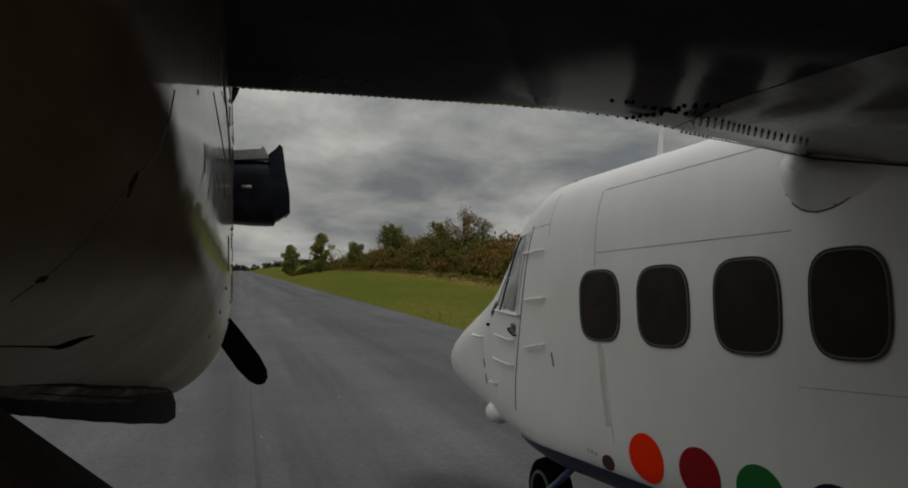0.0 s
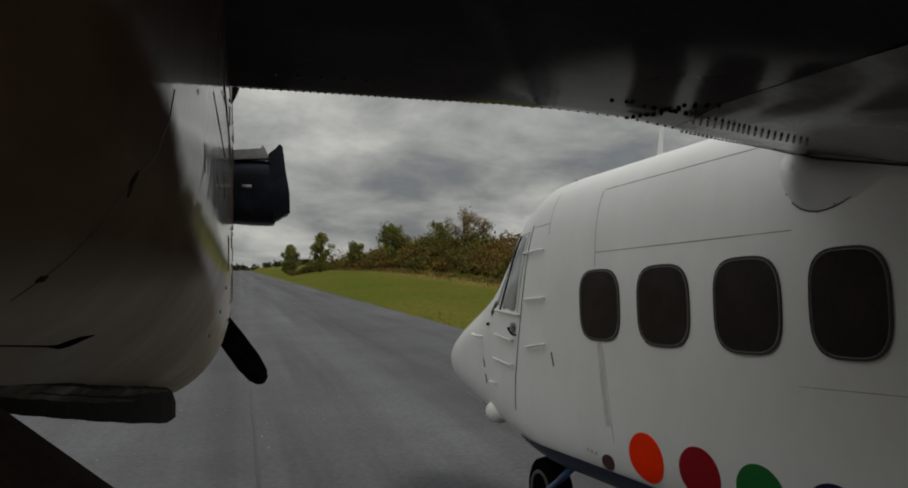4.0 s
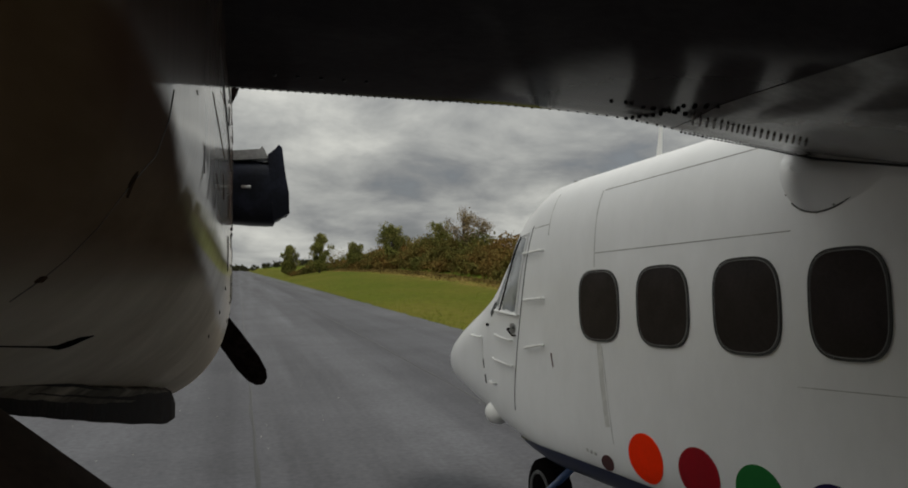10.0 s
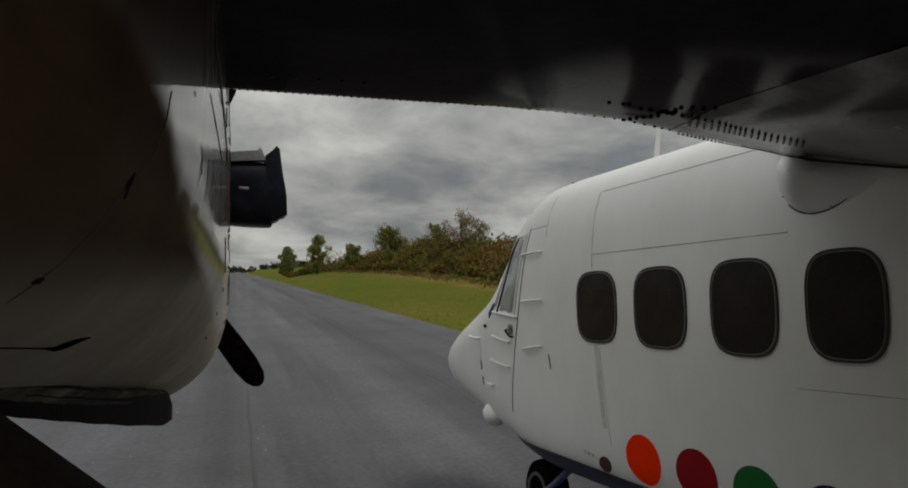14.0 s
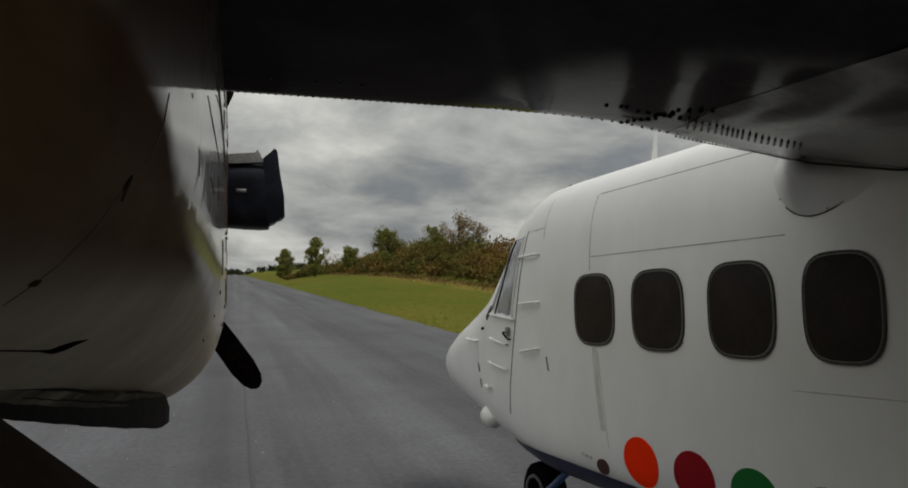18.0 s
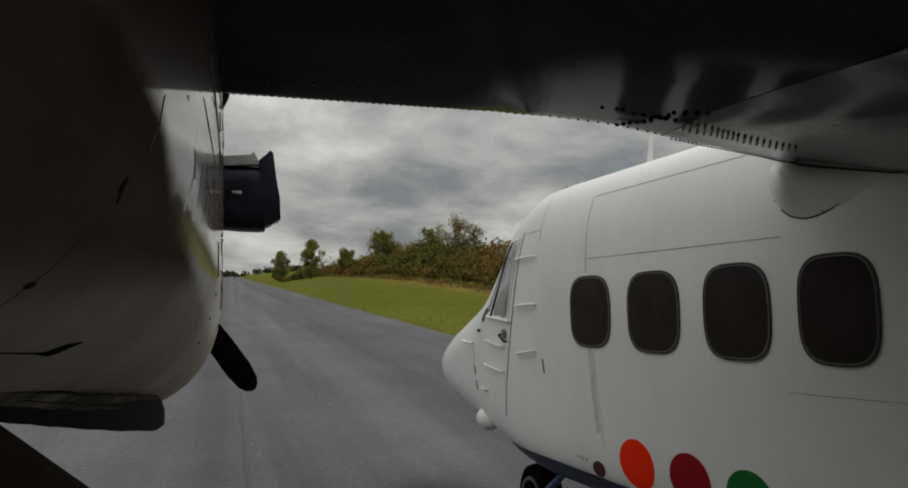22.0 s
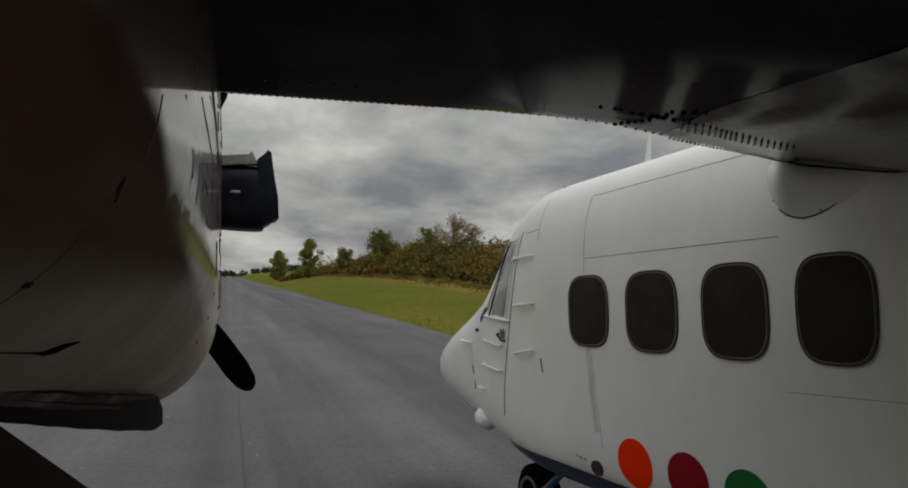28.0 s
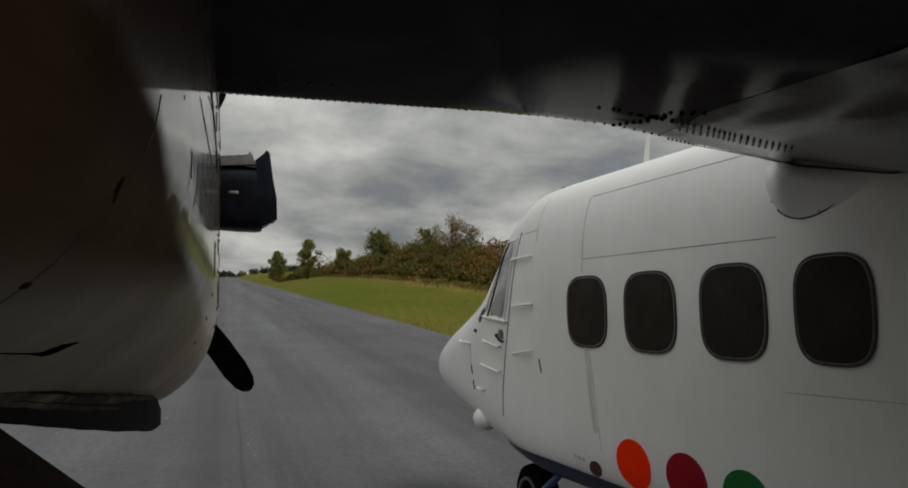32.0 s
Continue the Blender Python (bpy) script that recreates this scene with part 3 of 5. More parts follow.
def build_hull():
    rings = []
    s = -7.5
    stations = [-7.5, -6.5, -5.5, -4.5, -3.2] + [-3 + 0.25 * i for i in range(20)] + [2.05 + 0.1 * i for i in range(33)] + [5.32, 5.38, 5.43, 5.48, 5.52, 5.55]
    for s in sorted(set(round(x, 3) for x in stations)):
        rings.append([hull(s, l, v) for l, v in ring_at(s)])
    return apart("fuselage", loft(rings), WHITE, label="white-painted fuselage with faint panel seams and grime")


fuselage = build_hull()


def patch(name, cs, cv, ws, wv, n, off, mat, parent, label="", lean=0.0, rings=5, count=40, depth=0.004, inner=0.0):
    """A rounded plate lying on the skin; with inner it is a ring."""
    bm = bmesh.new()
    levels = []
    ks = [inner + (1 - inner) * i / rings for i in range(0 if inner else 1, rings + 1)]
    for k in ks:
        loop = []
        for a, b in superloop(0, 0, ws * k, wv * k, n, count):
            loop.append((cs + a + lean * b, cv + b))
        levels.append([bm.verts.new(on_skin(a, b, off)) for a, b in loop])
    edge = []
    for a, b in superloop(0, 0, ws, wv, n, count):
        edge.append(bm.verts.new(on_skin(cs + a + lean * b, cv + b, off - depth)))
    levels.append(edge)
    if not inner:
        mid = bm.verts.new(on_skin(cs, cv, off))
        for i in range(count):
            bm.faces.new((mid, levels[0][i], levels[0][(i + 1) % count]))
    for a, b in zip(levels, levels[1:]):
        for i in range(count):
            j = (i + 1) % count
            bm.faces.new((a[i], b[i], b[j], a[j]))
    bmesh.ops.recalc_face_normals(bm, faces=bm.faces)
    return apart(name, bm, mat, parent, label)


def ribbon(name, points, width, mat, parent, off=0.0009, steps=14, label=""):
    """A thin raised line on the skin through (s, v) points."""
    rows = []
    for (s0, v0), (s1, v1) in zip(points, points[1:]):
        d = math.hypot(s1 - s0, v1 - v0) or 1
        ns, nv = -(v1 - v0) / d * width / 2, (s1 - s0) / d * width / 2
        for i in range(steps + 1):
            k = i / steps
            s, v = s0 + (s1 - s0) * k, v0 + (v1 - v0) * k
            rows.append([on_skin(s + ns, v + nv, -0.001), on_skin(s + ns, v + nv, off), on_skin(s - ns, v - nv, off), on_skin(s - ns, v - nv, -0.001)])
    return apart(name, loft(rows, closed=False), mat, parent, label)


def grip(name, s0, v0, s1, v1, r, out, mat, parent, label=""):
    """A grab bar standing off the skin on two bent ends."""
    pts = [on_skin(s0, v0, -0.01), on_skin(s0, v0, out * 0.8), on_skin(s0 + (s1 - s0) * 0.08, v0 + (v1 - v0) * 0.08, out)]
    pts += [on_skin(s0 + (s1 - s0) * k, v0 + (v1 - v0) * k, out) for k in (0.3, 0.6, 0.92)]
    pts += [on_skin(s1, v1, out * 0.8), on_skin(s1, v1, -0.01)]
    return apart(name, tube(pts, r), mat, parent, label)


# cabin windows
for cs, cv, ws, wv in ((1.070, 0.004, 0.243, 0.236), (0.371, -0.002, 0.243, 0.237), (-0.317, -0.002, 0.229, 0.240), (-0.928, 0.006, 0.201, 0.238)):
    w = patch("cabin_window", cs, cv, ws, wv, 3.3, 0.006, GLASS, fuselage, "dark rounded cabin window")
    for nm, inner, off, mt, g in (("gasket", 0.966, 0.009, RIM, 0.008), ("bezel", 0.976, 0.0075, RIMLIGHT, -0.003)):
        patch(nm, cs, cv, ws + g, wv + g, 3.3, off, mt, w, inner=inner, rings=2, depth=0.012)
patch("cabin_window", -1.85, 0.0, 0.22, 0.24, 3.3, 0.006, GLASS, fuselage, "dark rounded cabin window")

# seams
ribbon("panel_seam", [(1.10, 0.80), (1.115, 0.27)], 0.007, SOFTSEAM, fuselage)
ribbon("panel_seam", [(1.05, -0.27), (0.95, -0.90)], 0.006, SOFTSEAM, fuselage)
ribbon("grime_streak", [(1.085, -0.25), (1.06, -0.50), (1.01, -0.80)], 0.055, STREAK, fuselage, off=0.0008)
ribbon("panel_seam", [(1.10, 0.364), (-0.63, 0.348)], 0.005, MIDSEAM, fuselage)
ribbon("panel_seam", [(1.08, 0.80), (-0.42, 0.80)], 0.006, MIDSEAM, fuselage)
ribbon("panel_seam", [(-0.63, -0.376), (-1.30, -0.36)], 0.004, SOFTSEAM, fuselage)
ribbon("panel_seam", [(1.80, 0.55), (1.80, 0.88)], 0.008, SOFTSEAM, fuselage)
ribbon("panel_seam", [(2.06, 0.63), (1.80, 0.64)], 0.008, SOFTSEAM, fuselage)
# cockpit door
door = ribbon("cockpit_door", [(2.09, 0.65), (2.17, 0.40), (2.247, 0.146), (2.385, -0.337), (2.45, -0.62), (2.484, -0.877)], 0.016, SEAM, fuselage, label="cockpit door outlined by a dark seam", steps=6)


def quad_plate(name, corners, off, mat, parent, label="", n=10, depth=0.006):
    """A four-cornered plate on the skin; corners (s, v) in order."""
    a, b, c, d = [Vector((*p, 0)) for p in corners]
    bm = bmesh.new()
    grid = []
    for i in range(n + 1):
        row = []
        for j in range(n + 1):
            k, m = i / n, j / n
            p = (a * (1 - m) + b * m) * (1 - k) + (d * (1 - m) + c * m) * k
            rim = i in (0, n) or j in (0, n)
            row.append(bm.verts.new(on_skin(p.x, p.y, off - (depth if rim else 0))))
        grid.append(row)
    for r, q in zip(grid, grid[1:]):
        for j in range(n):
            bm.faces.new((r[j], r[j + 1], q[j + 1], q[j]))
    bmesh.ops.recalc_face_normals(bm, faces=bm.faces)
    return apart(name, bm, mat, parent, label)


side = quad_plate("side_window", [(2.36, 0.58), (2.20, 0.58), (2.41, -0.05), (2.77, -0.03)], 0.005, SCREEN, door, "cockpit side window toned with the sky's brightness")
ribbon("window_frame", [(2.36, 0.60), (2.80, -0.05)], 0.022, BLACK, door, off=0.008)
ribbon("window_frame", [(2.17, 0.60), (2.40, -0.07)], 0.020, WHITE, door, off=0.010)
ribbon("window_frame", [(2.38, 0.60), (2.17, 0.60)], 0.018, WHITE, door, off=0.009)
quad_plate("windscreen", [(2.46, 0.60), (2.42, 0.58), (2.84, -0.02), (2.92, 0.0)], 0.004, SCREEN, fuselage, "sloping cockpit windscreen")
grip("window_sill_bar", 2.88, -0.035, 2.34, -0.075, 0.012, 0.02, PALE, door, "white bar below the cockpit window")
for s0, v0, s1, v1, nm in ((2.20, 0.43, 1.87, 0.438, "grab_step"), (2.19, 0.052, 1.87, 0.062, "grab_step"), (2.18, -0.335, 1.89, -0.30, "grab_step"),
                           (2.86, -0.25, 2.48, -0.29, "door_bar"), (2.91, -0.465, 2.50, -0.50, "door_bar"),
                           (3.02, -0.685, 2.90, -0.692, "door_bar"), (3.70, -0.285, 3.30, -0.29, "grab_step")):
    grip(nm, s0, v0, s1, v1, 0.0105, 0.035, PALE, fuselage, "white tubular boarding step" if nm == "grab_step" else "white grab bar")
patch("latch_plate", 2.47, -0.185, 0.055, 0.045, 2, 0.008, BARE, fuselage, "round steel door latch")
grip("door_handle", 2.54, -0.19, 2.42, -0.245, 0.008, 0.03, BLACK, fuselage, "black door handle")
patch("latch_knob", 2.45, -0.165, 0.022, 0.022, 2, 0.03, BARE, fuselage, depth=0.03)
patch("static_port", 3.12, -0.168, 0.05, 0.014, 3, 0.01, BLACK, fuselage)
ribbon("vent_slot", [(1.775, -0.355), (1.745, -0.46)], 0.014, MAROON, fuselage, off=0.004)
ribbon("hinge", [(3.27, -0.50), (3.24, -0.58)], 0.015, SEAM, fuselage, off=0.006, steps=3)
ribbon("hinge", [(3.22, -0.64), (3.20, -0.72)], 0.015, SEAM, fuselage, off=0.006, steps=3)
ribbon("panel_seam", [(3.30, -0.30), (3.28, -0.50)], 0.008, SOFTSEAM, fuselage)
quad_plate("windscreen_pillar", [(2.93, 0.05), (2.86, 0.02), (3.02, -0.10), (3.08, -0.06)], 0.006, SEAM, fuselage)

# coloured dots along the lower side
for cs, cv, r, mt, nm in ((0.605, -0.930, 0.152, ORANGE, "bright orange-red"), (0.110, -0.925, 0.148, CRIMSON, "dark red"),
                          (-0.345, -0.925, 0.142, GREEN, "green"), (-0.80, -0.925, 0.145, INDIGO, "dark indigo"), (-1.27, -0.925, 0.145, ORANGE, "orange")):
    patch("dot", cs, cv, r * 1.16, r, 2, 0.003, mt, fuselage, nm + " painted dot")
patch("badge", 1.06, -1.045, 0.075, 0.055, 2, 0.003, MAROON, fuselage, "small maroon badge", lean=-0.3)
for i in range(3):
    patch("stencil_bar", 1.30 - i * 0.05, -1.0 - 0.004 * i, 0.014, 0.012, 4, 0.003, SOFTSEAM, fuselage)


def build_belly():
    """The blue keel that wraps the bottom of the hull."""
    rows = []
    for i in range(60):
        s = -3.0 + i * (5.9 / 59)
        lim = -1.09 if s < 2.3 else -1.09 - 0.045 * (s - 2.3) / 0.6
        cut = sorted((l, v) for l, v in ring_at(s, 0.004, 400) if v <= lim)
        k = 40
        pick = [cut[round(j * (len(cut) - 1) / (k - 1))] for j in range(k)]
        sag = 0.11 * (0.4 + 0.6 * ease(2.9, 1.9, s))
        rows.append([hull(s, l, v - sag * min(1.0, max(0.0, 0.86 - abs(l - CENTRE)) * 3.0)) for l, v in pick])
    return apart("keel_stripe", loft(rows, closed=False), KEELBLUE, fuselage, "navy blue painted belly")


build_belly()
# landing lamp under the nose
apart("lamp_cover", spin([(-0.17, 0.01), (-0.14, 0.06), (-0.06, 0.105), (0.03, 0.11), (0.10, 0.085), (0.14, 0.04), (0.15, 0.005)], hull(3.2, -0.17, -0.995), S, 20), PALE, fuselage, "white egg-shaped lamp cover")
# aerials on the roof
base = hull(1.25, CENTRE + 0.20, 1.02)
apart("aerial_blade", loft([[base + S * a + L * b for a, b in ((0.07, 0), (0, 0.012), (-0.07, 0), (0, -0.012))],
                            [base + V * 0.10 + S * a + L * b for a, b in ((0.03, 0), (0, 0.010), (-0.04, 0), (0, -0.010))],
                            [base + V * 0.36 - S * 0.05 + S * a + L * b for a, b in ((0.015, 0), (0, 0.006), (-0.015, 0), (0, -0.006))]]), PALE, fuselage, "thin white roof aerial")
for s in (2.02, 1.72):
    b0 = hull(s, CENTRE + 0.45, 0.98)
    apart("wiper_stub", tube([b0, b0 + V * 0.05 + S * 0.03], 0.012, 6), RIM, fuselage)


# -------- wing
# chord stretched aft, out of view, so the wing shades nacelle and fuselage
CHORD, NOSE = 3.4, 3.18
UPPER = [(1.0, 0.03), (0.8, 0.13), (0.55, 0.235), (0.3, 0.285), (0.08, 0.25), (0.025, 0.18), (0.0, 0.085)]
LOWER = [(0.0, 0.085), (0.007, 0.045), (0.02, 0.018), (0.047, 0.004), (0.094, 0.0), (1.0, 0.0)]


def inner(x):
    """Distance along the span, mirrored about the middle of the fuselage."""
    return 3.30 - abs(x - 3.30)


def le_z(x):
    """Height of the underside's front edge: it curves down into the root fillet."""
    x = inner(x)
    if x < 1.55:
        return EYE + 0.718 - 0.285 * max(0.0, x - 0.86) ** 2 + 0.02 * max(0.0, -x)
    return EYE + float(np.interp(x, [1.55, 1.6, 1.7, 1.85, 2.05, 2.25, 2.46, 2.62], [0.5823, 0.563, 0.541, 0.528, 0.520, 0.518, 0.519, 0.522]))


def nose_y(x):
    """The front edge sweeps back where it runs into the fillet."""
    return NOSE * float(np.interp(inner(x), [0.86, 1.0, 1.2, 1.4, 1.5, 1.6, 1.7, 1.85, 2.05, 2.25, 2.46, 2.62], [1, 0.993, 0.961, 0.904, 0.872, 0.846, 0.838, 0.846, 0.862, 0.885, 0.917, 0.94]))


def under(x, y, off=0.0):
    """A point on the underside of the wing."""
    c = (nose_y(x) - y) / CHORD
    z = np.interp(c, [a for a, b in LOWER], [b for a, b in LOWER])
    aft = max(0.0, min(1.6, c * CHORD) - 0.2)
    droop = float(np.interp(inner(x), [0.9, 1.1, 1.25, 1.4, 1.6, 1.8, 2.1, 2.45], [0.017, 0.04, 0.057, 0.077, 0.088, 0.112, 0.16, 0.221])) * aft
    droop += float(np.interp(inner(x), [0.9, 1.6, 2.45], [0.025, 0.009, 0.0])) * aft * aft
    return Vector((x, y, le_z(x) - 0.004 + z - droop - off))


def build_wing():
    rings = []
    low = [0.007, 0.02, 0.033, 0.047, 0.07, 0.094, 0.13, 0.17, 0.21, 0.25, 0.29, 0.33, 0.37, 0.42, 0.5, 0.6, 0.75, 0.99]
    for i in range(199):
        x = -6.6 + i * 0.1
        n = nose_y(x)
        rings.append([(x, n - c * CHORD, le_z(x) - 0.004 + z) for c, z in UPPER] + [tuple(under(x, n - c * CHORD)) for c in low])
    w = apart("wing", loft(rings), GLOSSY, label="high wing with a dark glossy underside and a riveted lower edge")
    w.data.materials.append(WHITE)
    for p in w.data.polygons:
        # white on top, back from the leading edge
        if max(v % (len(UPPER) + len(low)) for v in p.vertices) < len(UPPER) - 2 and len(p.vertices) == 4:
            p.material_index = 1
    return w


wing = build_wing()


# unseen behind the lens; added to shade the fuselage side and nacelle
def build_shading_flap():
    rings = []
    for x in (-6.4, -4, -2, 0, 2.3):
        z = le_z(x) - 0.05
        rings.append([(x, -0.24 - c * 1.35, z - 0.12 * c + h) for c, h in ((0, 0.02), (0.06, 0.09), (0.3, 0.12), (0.7, 0.07), (1.0, 0.012), (0.7, 0.01), (0.3, -0.02), (0.06, -0.02))])
    return apart("flap", loft(rings), GREYP, wing, "grey trailing flap, unseen, added to shade the fuselage and nacelle")


build_shading_flap()


def rivets(name, places, r, parent, mat=RIVET, down=Vector((0, 0, -1))):
    bm = bmesh.new()
    down = down.normalized()
    a = down.orthogonal().normalized()
    b = down.cross(a)
    for p in places:
        p = Vector(p)
        rim = [(a * math.cos(k * math.pi / 4) + b * math.sin(k * math.pi / 4)) for k in range(8)]
        lo = [bm.verts.new(p + q * r - down * r * 0.4) for q in rim]
        hi = [bm.verts.new(p + q * r * 0.85 + down * r * 0.3) for q in rim]
        top = bm.verts.new(p + down * r * 0.55)
        for k in range(8):
            bm.faces.new((lo[k], lo[(k + 1) % 8], hi[(k + 1) % 8], hi[k]))
            bm.faces.new((hi[k], hi[(k + 1) % 8], top))
    bmesh.ops.recalc_face_normals(bm, faces=bm.faces)
    return apart(name, bm, mat, parent, "rows of dark dome rivets", kind="stuff")


rivets("rivets", [under(x, nose_y(x) - 0.095, 0.001) for x in [-0.05 + 0.030 * i for i in range(58)]], 0.0062, wing, BLACK)


def row(a, b, count, wave=0.0):
    """Places spaced along the underside from a to b, in a staggered row."""
    return [under(a[0] + (b[0] - a[0]) * i / (count - 1) + wave * (i % 2), a[1] + (b[1] - a[1]) * i / (count - 1) - wave * (i % 2), 0.004) for i in range(count)]


rivets("rivets", row((1.34, 2.489), (1.389, 2.425), 3, 0.012) + row((1.438, 2.428), (1.539, 2.337), 8, 0.010) + row((1.495, 2.254), (1.527, 2.133), 6, 0.012)
       + row((1.499, 2.664), (1.516, 2.435), 6) + row((1.498, 2.407), (1.503, 2.302), 5, 0.012), 0.0085, wing, BLACK, Vector((-0.28, 0.08, -1)))
rivets("rivets", row((0.12, 2.76), (0.46, 2.76), 5), 0.008, wing, RIVET)


def fair_low(s):
    """Height of the fairing's lower edge on the fuselage side."""
    return float(np.interp(s, [-4.0, -2.2, -1.24, -0.77, -0.42, -0.2], [0.50, 0.50, 0.545, 0.665, 0.80, 0.86]))


def fair_point(k, m, off=0.0025):
    """k runs aft along the fairing; m from its edge on the wing's underside (0) to the fuselage side (1)."""
    x0 = float(np.interp(k, [0, 0.16, 0.28, 0.35, 0.44, 0.53, 0.62, 1.0], [1.66, 1.536, 1.506, 1.489, 1.466, 1.436, 1.411, 1.33]))
    y0 = float(np.interp(k, [0, 0.16, 0.28, 0.35, 0.44, 0.53, 0.62, 1.0], [2.60, 2.11, 1.902, 1.78, 1.62, 1.436, 1.27, 0.5]))
    x1, y1 = 2.60, 2.92 - 2.1 * k
    x, y = x0 + (x1 - x0) * m, y0 + (y1 - y0) * m
    return under(x, min(y, nose_y(x) - 0.055), off)


def build_fairing():
    """The pale fillet between wing and fuselage."""
    rows = [[fair_point(i / 70, j / 40) for j in range(41)] for i in range(71)]
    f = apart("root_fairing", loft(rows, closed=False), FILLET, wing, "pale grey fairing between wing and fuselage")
    edge = [on_skin(s, fair_low(s), 0.014) for s in [-0.50 - 0.05 * i for i in range(60)]]
    apart("fairing_edge", tube(edge, 0.006, 6), SEAM, f, "dark lower edge of the fairing")
    rivets("rivets", [under(x, nose_y(x) - 0.085, 0.007) for x in [1.70 + 0.022 * i for i in range(36)]], 0.0065, f, BLACK, Vector((-0.1, 0.1, -1)))
    bm = bmesh.new()
    for i in range(19):
        q = i / 18
        x, y = float(np.interp(q, [0, 0.25, 0.5, 0.75, 1], [1.589, 1.683, 1.788, 1.924, 2.047])), float(np.interp(q, [0, 0.25, 0.5, 0.75, 1], [2.34, 2.284, 2.293, 2.304, 2.296]))
        a, b = under(x * 1.022, y * 1.022, 0.007), under(x * 0.976 + 0.006, y * 0.976, 0.007)
        tube([a, b], 0.0048, 6, bm=bm)
    apart("fastening", bm, DARKGREY, f, "row of dark slotted fasteners", kind="stuff")
    return f


build_fairing()


def build_bulge():
    cs, cv = -0.79, 0.67
    rows = []
    for k in [i / 10 for i in range(11)]:
        r = math.sin(k * math.pi / 2)
        loop = []
        for a in [2 * math.pi * j / 36 for j in range(36)]:
            c = math.cos(a)
            s = cs + (0.235 if c > 0 else 0.42) * r * c
            v = min(fair_low(s) - 0.004, cv + 0.25 * r * math.sin(a))
            # steep and rounded in front, fading out aft
            blend = ease(-0.6, 0.6, c)
            out = 0.125 * (blend * (1 - r ** 2.6) + (1 - blend) * (1 - r) ** 1.4) - 0.003
            loop.append(on_skin(s, v, out * ease(-0.01, 0.06, fair_low(s) - v) + 0.002))
        rows.append(loop)
    b = apart("strut_blister", loft(rows, caps=False), WHITE, fuselage, "rounded white blister fairing below the wing root")
    ribbon("blister_seam", [(cs + (0.235 if math.cos(a) > 0 else 0.30) * math.cos(a), cv + 0.252 * math.sin(a)) for a in [math.pi * (1.27 + i / 22) for i in range(11)]], 0.007, SEAM, b, off=0.003, steps=2)
    for a in (1.0, 1.18, 1.36, 1.5, 1.64, 1.8):
        a *= math.pi
        patch("screw", cs + 0.222 * math.cos(a), cv + 0.255 * math.sin(a), 0.005, 0.005, 2, 0.012, MIDSEAM, b, rings=1, count=8)


build_bulge()

# -------- engine nacelle, port side
# station y: inboard side x, outboard side x, top, shoulder and bottom above the lens, squareness below the shoulder
NAC = [(0.33, -0.30, -0.80, 0.60, 0.075, -0.055, 2.0), (0.345, -0.20, -0.85, 0.66, 0.078, -0.058, 2.0), (0.37, -0.145, -0.9, 0.70, 0.083, -0.062, 2.0), (0.41, -0.112, -0.95, 0.75, 0.092, -0.068, 2.0),
       (0.47, -0.092, -1.0, 0.80, 0.105, -0.080, 2.0), (0.56, -0.076, -1.03, 0.85, 0.125, -0.096, 2.0), (0.75, -0.064, -1.08, 0.92, 0.165, -0.128, 2.0), (1.1, -0.054, -1.1, 1.0, 0.215, -0.188, 2.0),
       (1.7, -0.046, -1.13, 1.08, 0.18, -0.290, 2.1), (2.4, -0.041, -1.15, 1.14, 0.10, -0.412, 2.2), (3.2, -0.037, -1.16, 1.2, 0.0, -0.550, 2.3), (3.9, -0.034, -1.16, 1.2, -0.10, -0.668, 2.4), (4.4, -0.034, -1.13, 1.2, -0.10, -0.66, 2.4),
       (4.75, -0.045, -1.08, 1.12, -0.05, -0.60, 2.3), (5.0, -0.09, -1.0, 1.05, 0.1, -0.45, 2.2), (5.2, -0.24, -0.86, 0.85, 0.2, -0.20, 2.2)]


def nac_ring(y, count=96):
    xi, xo, top, mid, bot, n = table(NAC, y)
    cx, w = (xi + xo) / 2, (xi - xo) / 2
    up, low = superloop(cx, mid, w, top - mid, 8.0, count), superloop(cx, mid, w, mid - bot, n, count)
    return [(a[0], y, EYE + a[1]) if a[1] >= mid else (b[0], y, EYE + b[1]) for a, b in zip(up, low)]


def build_nacelle():
    ys = sorted({r[0] for r in NAC} | {0.335} | {round(0.35 + i * 0.01, 3) for i in range(36)} | {0.75, 0.8, 0.9, 1.0, 1.3, 1.5, 2.0, 2.8} | {round(3.4 + i * 0.1, 2) for i in range(18)})
    return apart("engine_nacelle", loft([nac_ring(y, 192) for y in ys]), CREAM, label="off-white engine nacelle, polished in front, stained and painted in shade behind, with oil streaks")


nacelle = build_nacelle()


def nac_side(y, z, off=0.0):
    """The inboard side of the nacelle at height z above the lens."""
    xi, xo, top, mid, bot, n = table(NAC, y)
    w = (xi - xo) / 2
    h, n = (top - mid, 8.0) if z >= mid else (mid - bot, n)
    k = min(0.999, abs(z - mid) / h)
    return Vector(((xi + xo) / 2 + w * (1 - k ** n) ** (1 / n) + off, y, EYE + z))


